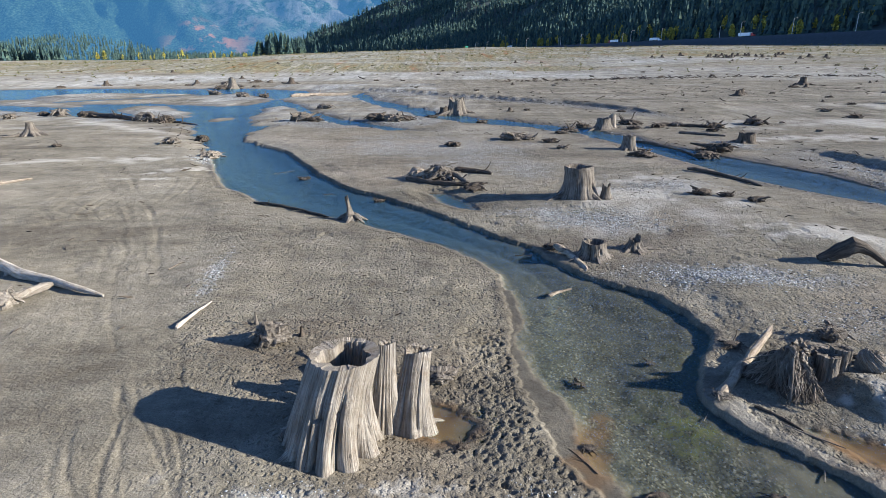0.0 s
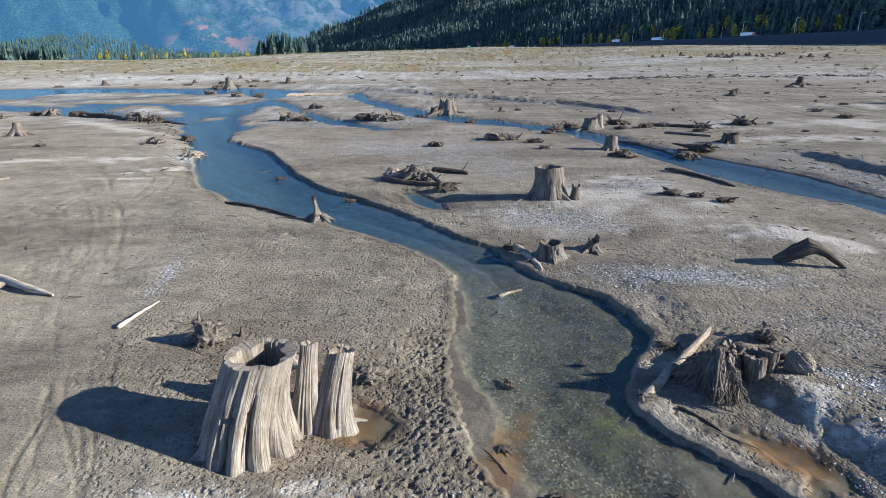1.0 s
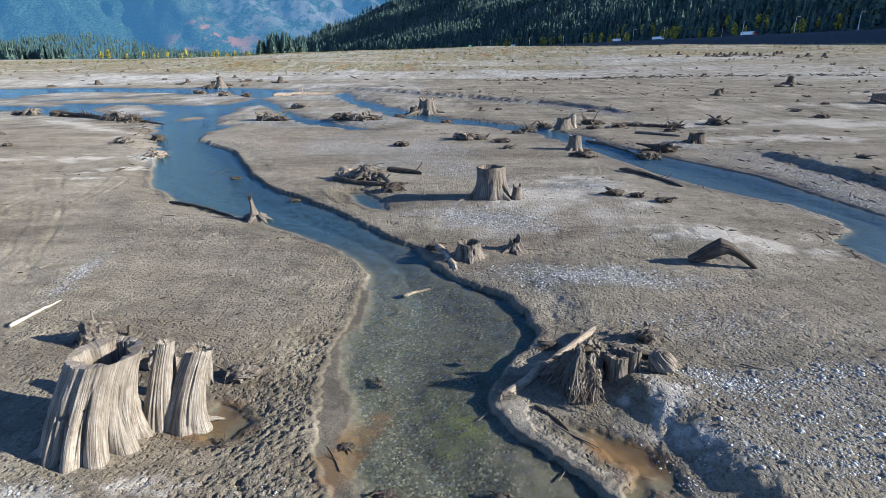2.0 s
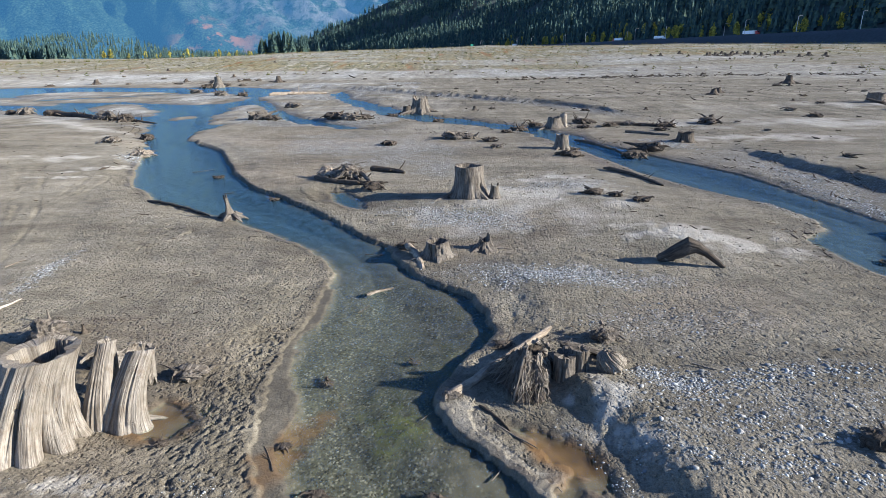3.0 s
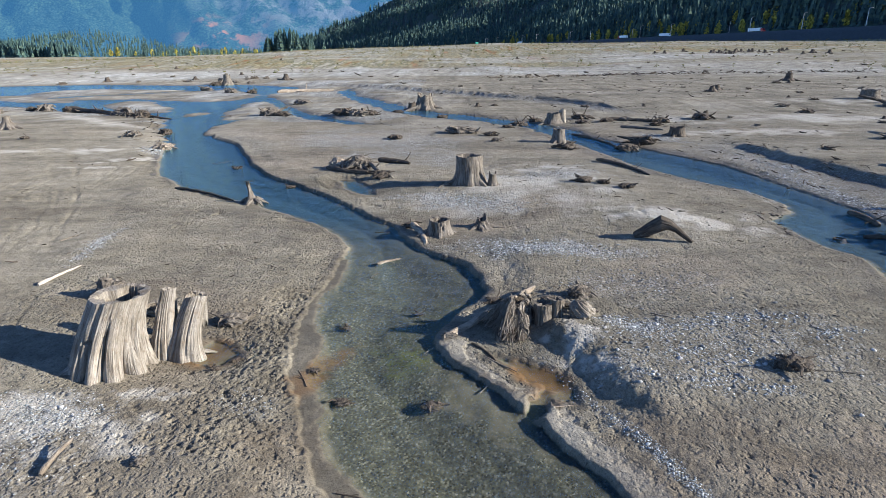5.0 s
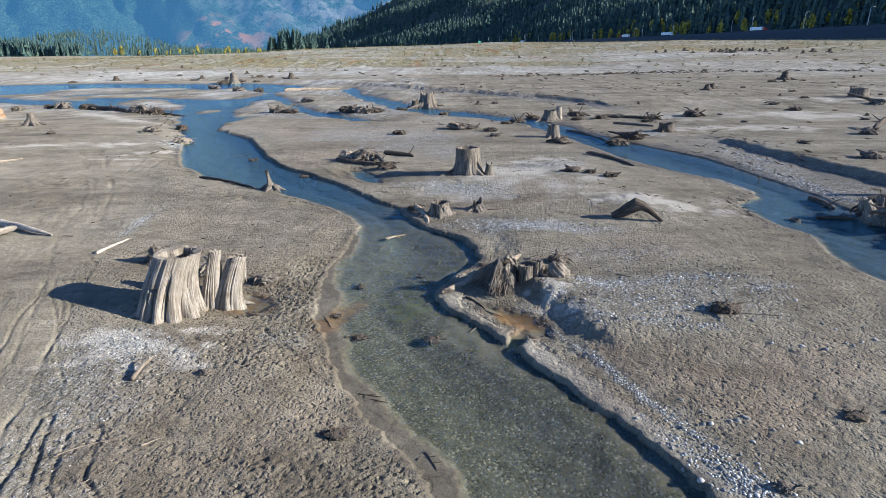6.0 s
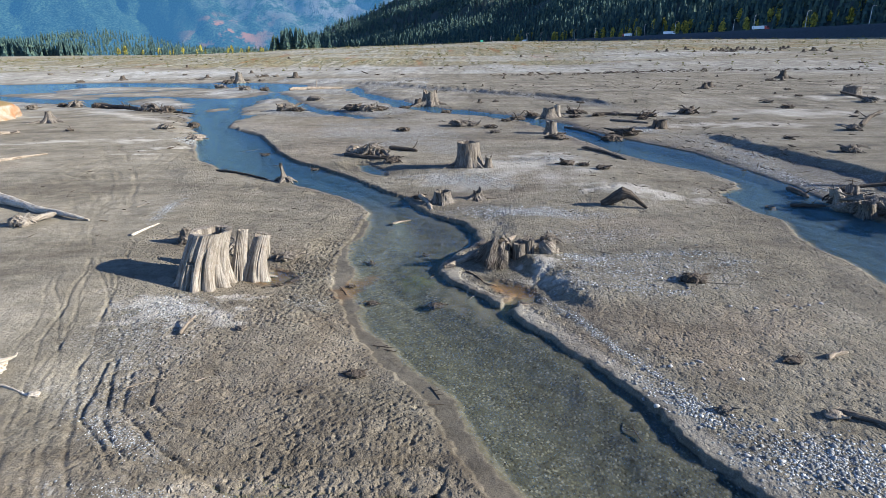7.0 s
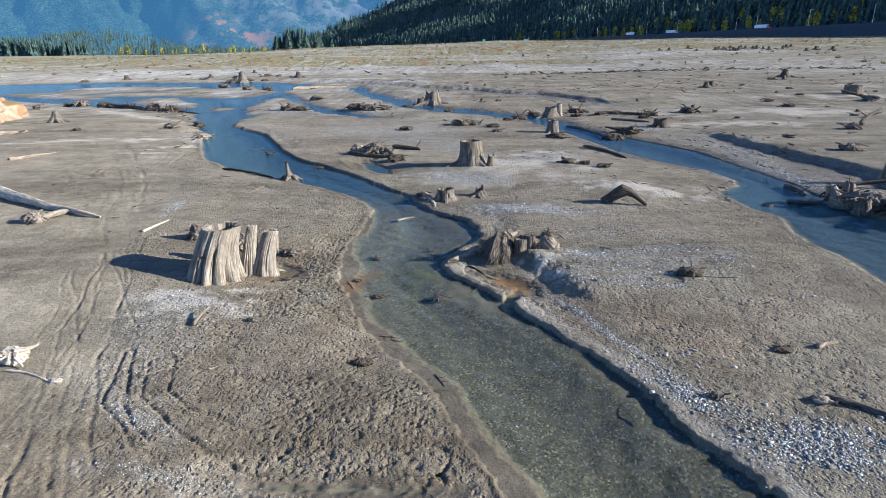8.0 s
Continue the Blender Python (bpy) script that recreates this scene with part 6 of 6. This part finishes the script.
def drift_lines():
    """Chips, bark and broken sticks strewn along the banks and the upper flat."""
    rng = random.Random(330)
    lines = [("chips of dark drift wood strewn along the far stream", RIVER_WEST[3:18], 300, 1.6, 0.45), ("dark drift chips on the far cut bank", RIVER_EAST[3:17], 300, 1.8, 0.5),
             ("scraps of drift wood along the terrace foot", TERRACE[2:14], 260, 3.0, 0.7), ("scraps of drift wood along the lake shore", LAKE_SOUTH[2:] + WEST_BANK[:4], 200, 2.2, 0.8),
             ("scraps of drift wood on the bars", [(-20, 62), (-10, 62), (-2, 58), (6, 50), (14, 58), (24, 52), (30, 46)], 420, 5.0, 0.5),
             ("dark line of drift wood on the upper flat", [(20, 160), (45, 168), (80, 172), (120, 165)], 420, 5.0, 2.6), ("drift scraps scattered over the upper flat", [(10, 90), (40, 100), (70, 95), (100, 120)], 420, 22.0, 1.0),
             ("small drift scraps on the mudflat", [(9, 30), (12, 24), (14, 14), (8, 34)], 160, 3.0, 0.35), ("dark twigs and bark scattered on the western mud", [(-6, 12), (-3, 15), (-1, 18), (-4, 20), (-7, 22)], 170, 4.0, 0.22), ("dark twigs scattered on the eastern bar", [(7, 12.5), (10, 11), (12.5, 13), (15, 11)], 130, 3.0, 0.2),
             ("bits of bark scattered on the trodden mud", [(-1.5, 6), (0.5, 4.5), (0, 2.5), (2.3, 1)], 90, 2.2, 0.15), ("small drift scraps on the western flat", [(-9, 14), (-14, 24), (-22, 34), (-30, 44)], 150, 7.0, 0.35)]
    for label, line, count, spread, size in lines:
        bm = bmesh.new()
        for _ in range(count):
            k = rng.randrange(len(line) - 1)
            t = rng.random()
            x = line[k][0] + (line[k + 1][0] - line[k][0]) * t + rng.gauss(0, 0.5) * spread
            y = line[k][1] + (line[k + 1][1] - line[k][1]) * t + rng.gauss(0, 0.5) * spread
            z = ground_at(x, y)
            if z < LEVEL:
                continue
            long, r, a = size * rng.uniform(0.15, 1.0) ** 1.6, size * rng.uniform(0.02, 0.075), rng.uniform(0, 6.28)
            way = Vector((math.cos(a), math.sin(a), rng.uniform(0.0, 0.15)))
            tube(bm, crooked((x, y, z), way, long, 3, rng, 0.25), [0.6 * r, r, 0.8 * r, 0.3 * r], 5, rng, 0.3)
        tagged(part("drift_wood", bm, DARKWOOD, None, label), "", "driftwood", kind="stuff")


drift_lines()


def clay_bank():
    """The pale clay knoll at the edge of the flat."""
    rng = random.Random(320)
    n = Nodes("banded clay")
    v = n.coord()
    up = n.add("SeparateXYZ", {0: n.add("NewGeometry").outputs["Normal"]}).outputs["Z"]
    side = n.ramp(n.noise(v, 0.6, 6, 0.65), [(0.34, (0.28, 0.105, 0.045)), (0.46, (0.26, 0.17, 0.095)), (0.60, (0.30, 0.27, 0.225))])
    top = n.mix(n.noise(v, 1.2, 5), (0.17, 0.105, 0.035), (0.24, 0.165, 0.065))
    clay = n.done(n.mix(n.ramp(up, [(0.72, 0.0), (0.9, 1.0)]), side, top), 0.95, n.bump(n.noise(v, 3, 6), 0.8, 0.2))
    bm = bmesh.new()
    bmesh.ops.create_icosphere(bm, subdivisions=5, radius=1.0)
    for q in bm.verts:
        c = q.co.copy()
        k = 1 + 0.16 * noise.noise(c * 2.1) + 0.07 * noise.noise(c * 6)
        q.co = Vector((c.x * 6.3 * k, c.y * 9.3 * k, min(2.1, 3.4 * c.z * k) + 0.12 * noise.noise(c * 9)))
    ob = part("clay_knoll", bm, clay)
    ob.matrix_world = pose(-47.0, 52.5, 0.15, 0, 0, 36)
    tagged(ob, "eroded clay knoll with orange and white bands", "clay bank")


clay_bank()


# ---- stones ----
def pebble(rng, fine=1):
    bm = bmesh.new()
    bmesh.ops.create_icosphere(bm, subdivisions=fine, radius=1.0)
    s = rng.uniform(0, 50)
    for v in bm.verts:
        k = 1 + 0.35 * noise.noise(v.co * 1.1 + Vector((s, s, 0)))
        v.co = Vector((v.co.x * k * 1.15, v.co.y * k * 0.9, v.co.z * k * 0.62))
    return bm


def gravel_beds():
    rng = random.Random(401)
    forms = []
    for _ in range(8):
        bm = pebble(rng, 1)
        forms.append((np.array([v.co[:] for v in bm.verts]), np.array([[v.index for v in f.verts] for f in bm.faces])))
        bm.free()
    for cx, cy, a, b, turn, count, size in GRAVEL:
        allv, allf, base = [], [], 0
        c, s = math.cos(turn), math.sin(turn)
        for _ in range(count):
            u, w = rng.gauss(0, 0.5), rng.gauss(0, 0.5)
            x, y = cx + c * u * a - s * w * b, cy + s * u * a + c * w * b
            r = size * rng.uniform(0.45, 1.0) * (1.7 if rng.random() < 0.08 else 1)
            v, f = forms[rng.randrange(8)]
            t = rng.uniform(0, 6.28)
            v = v * r
            z = ground_at(x, y)
            if z < LEVEL - 0.01:
                continue
            v = np.stack([math.cos(t) * v[:, 0] - math.sin(t) * v[:, 1] + x, math.sin(t) * v[:, 0] + math.cos(t) * v[:, 1] + y, v[:, 2] + z - 0.05 * r], -1)
            allv.append(v)
            allf.append(f + base)
            base += len(v)
        ob = mesh_object("gravel", np.concatenate(allv).tolist(), np.concatenate(allf).tolist(), STONE)
        tagged(ob, "patch of pale grey rounded gravel on the mud", "gravel", kind="stuff")


gravel_beds()


def loose_stones():
    rng = random.Random(402)
    data = []
    for _ in range(6):
        me = bpy.data.meshes.new("stone")
        bm = pebble(rng, 2)
        bm.to_mesh(me)
        bm.free()
        me.polygons.foreach_set("use_smooth", np.ones(len(me.polygons), bool))
        n = Nodes("grey cobble")
        f = n.noise(n.coord(), 5, 6, 0.7)
        g = n.ramp(n.add("ObjectInfo").outputs["Random"], [(0.1, (0.11, 0.113, 0.115)), (0.6, (0.23, 0.237, 0.243)), (0.95, (0.45, 0.44, 0.42))])
        me.materials.append(n.done(n.mix(n.ramp(f, [(0.35, 0.0), (0.7, 1.0)]), n.mix(1.0, g, (0.7, 0.69, 0.67), "MULTIPLY"), g), 0.75, n.bump(f, 0.3, 0.05)))
        data.append(me)
    areas = [(10.2, 0.2, 1.5, 0.8, 70), (8.2, 2.8, 0.7, 1.6, 26), (9.8, 8.6, 2.8, 2.0, 95), (8.6, 15.2, 1.8, 0.7, 24), (9.3, 3.2, 0.8, 0.7, 12), (-2.8, 5.9, 1.3, 1.0, 14), (12.5, 6.5, 1.2, 1.6, 14)]
    for cx, cy, a, b, count in areas:
        for _ in range(count):
            x, y = cx + rng.gauss(0, 0.5) * a, cy + rng.gauss(0, 0.5) * b
            z = ground_at(x, y)
            if z < LEVEL + 0.02:
                continue
            r = rng.uniform(0.022, 0.055)
            ob = new("stone", data[rng.randrange(6)])
            ob.matrix_world = pose(x, y, z + 0.05 * r, rng.uniform(-15, 15), rng.uniform(-15, 15), rng.uniform(0, 360)) @ Matrix.Diagonal((r, r, r, 1))
            tagged(ob, "rounded grey stone half sunk in the mud", "stone", "loose stones")


loose_stones()


# ---- the highway: lamps, traffic, sign, trees on the point ----
def box(bm, size, at, bevel=0.0):
    geo = bmesh.ops.create_cube(bm, size=1.0, matrix=Matrix.Translation(at) @ Matrix.Diagonal((*size, 1)))
    if bevel:
        bmesh.ops.bevel(bm, geom=list({e for v in geo["verts"] for e in v.link_edges}), offset=bevel, segments=1, affect="EDGES")


ROAD_TURN = math.degrees(math.atan2(ALONG.y, ALONG.x))


def lamp_posts():
    ob = thing("street_lamp", "tall galvanised highway lamp with a curved arm", "street lamp", pose(*road_place(330, -11.4, 24.4), 0, 0, ROAD_TURN), "lamps along the highway")
    bm = bmesh.new()
    tube(bm, [(0, 0, 0), (0, 0, 6), (0, 0, 12)], [0.21, 0.17, 0.13], 8)
    part("pole", bm, STEEL, ob)
    bm = bmesh.new()
    tube(bm, [(0, 0, 12), (0.1, -0.9, 12.7), (0.2, -3.2, 13.0)], [0.12, 0.10, 0.09], 6)
    part("arm", bm, STEEL, ob)
    bm = bmesh.new()
    box(bm, (0.4, 1.0, 0.22), (0.2, -3.5, 12.95), 0.05)
    part("lamp_head", bm, STEEL, ob)
    for k in range(1, 22):
        s = 330 + 56 * k
        copy_thing(ob, pose(*road_place(s, -11.4 if k % 3 else 15.4, 24.4), 0, 0, ROAD_TURN))


lamp_posts()


def truck(s, lane, paint, label, ahead=1, long=14.6):
    ob = thing("lorry", label, "lorry", pose(*road_place(s, lane, 24.62), 0, 0, ROAD_TURN + (0 if ahead > 0 else 180)), "traffic on the highway")
    bm = bmesh.new()
    box(bm, (long, 2.6, 2.8), (0, 0, 2.6), 0.06)
    part("trailer", bm, WHITE, ob)
    bm = bmesh.new()
    box(bm, (2.4, 2.5, 2.9), (long / 2 + 2.0, 0, 2.1), 0.2)
    box(bm, (1.6, 2.2, 1.3), (long / 2 + 3.9, 0, 1.3), 0.2)
    cab = part("cab", bm, paint, ob)
    bm = bmesh.new()
    box(bm, (0.06, 2.1, 0.9), (long / 2 + 3.22, 0, 2.7), 0.02)
    part("windscreen", bm, GLASS, cab)
    for x in (-long / 2 + 1.2, -long / 2 + 2.5, long / 2 + 0.6, long / 2 + 3.8):
        for y in (-1.15, 1.15):
            bm = bmesh.new()
            bmesh.ops.create_cone(bm, cap_ends=True, segments=14, radius1=0.5, radius2=0.5, depth=0.35, matrix=Matrix.Translation((x, y, 0.5)) @ Matrix.Rotation(radians(90), 4, "X"))
            part("wheel", bm, RUBBER, ob)


truck(455, 6.5, REDPAINT, "white box lorry with a red cab on the highway", -1)
truck(590, 6.5, WHITE, "white articulated lorry on the highway", -1)
truck(665, 2.5, REDPAINT, "white trailer lorry with a red cab", 1)
truck(985, 2.5, WHITE, "white lorry far along the highway", 1, 12.0)


def road_sign():
    ob = thing("road_sign", "green highway sign on two steel posts", "road sign", pose(*road_place(1165, -9.5, 24.4), 0, 0, ROAD_TURN - 90))
    for x in (-1.8, 1.8):
        bm = bmesh.new()
        tube(bm, [(x, 0, 0), (x, 0, 7)], [0.16, 0.16], 6)
        part("post", bm, STEEL, ob)
    bm = bmesh.new()
    box(bm, (6.0, 0.2, 4.2), (0, -0.2, 5.2), 0.05)
    part("panel", bm, GREENSIGN, ob, "plain green sign panel")


road_sign()


def point_trees():
    """The clump of conifers on the low point."""
    rng = random.Random(501)
    made = []
    for k in range(5):
        tall = 1.0
        ob = thing("conifer", "tall dark green spruce on the low point", "tree", pose(0, 0, -50), "trees on the point")
        bm = bmesh.new()
        tube(bm, [(0, 0, 0), (0, 0, 0.45), (0, 0, 0.93)], [0.022, 0.014, 0.004], 6, rng)
        part("trunk", bm, BARK, ob)
        v, f = conifer_shape(rng, tall, 11, 15)
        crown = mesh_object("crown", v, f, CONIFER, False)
        crown.parent = ob
        made.append(ob)
    gold = thing("cottonwood", "yellow autumn cottonwood among the spruces", "tree", pose(0, 0, -50), "trees on the point")
    bm = bmesh.new()
    tube(bm, [(0, 0, 0), (0.01, 0, 0.4), (0, 0, 0.8)], [0.03, 0.02, 0.005], 6, rng)
    part("trunk", bm, BARK, gold)
    v, f = leafy_shape(rng, 1.0, 220)
    crown = mesh_object("crown", v, f, GOLDEN, False)
    crown.parent = gold
    for k in range(78):
        x, y = -156 + rng.gauss(0, 12), 640 + rng.uniform(-12, 24)
        tall = rng.uniform(15, 27) * (1 - 0.25 * min(1.5, abs(x + 158) / 30))
        src = gold if k in (7, 19, 26, 40) else made[k % 5]
        ob = copy_thing(src, pose(x, y, ground_at(x, y) - 0.2, 0, 0, rng.uniform(0, 360)))
        tall *= 0.72 if src is gold else 1
        ob.scale = (tall, tall, tall)
    for ob in (*made, gold):
        for child in list(ob.children_recursive):
            bpy.data.objects.remove(child)
        bpy.data.objects.remove(ob)


point_trees()
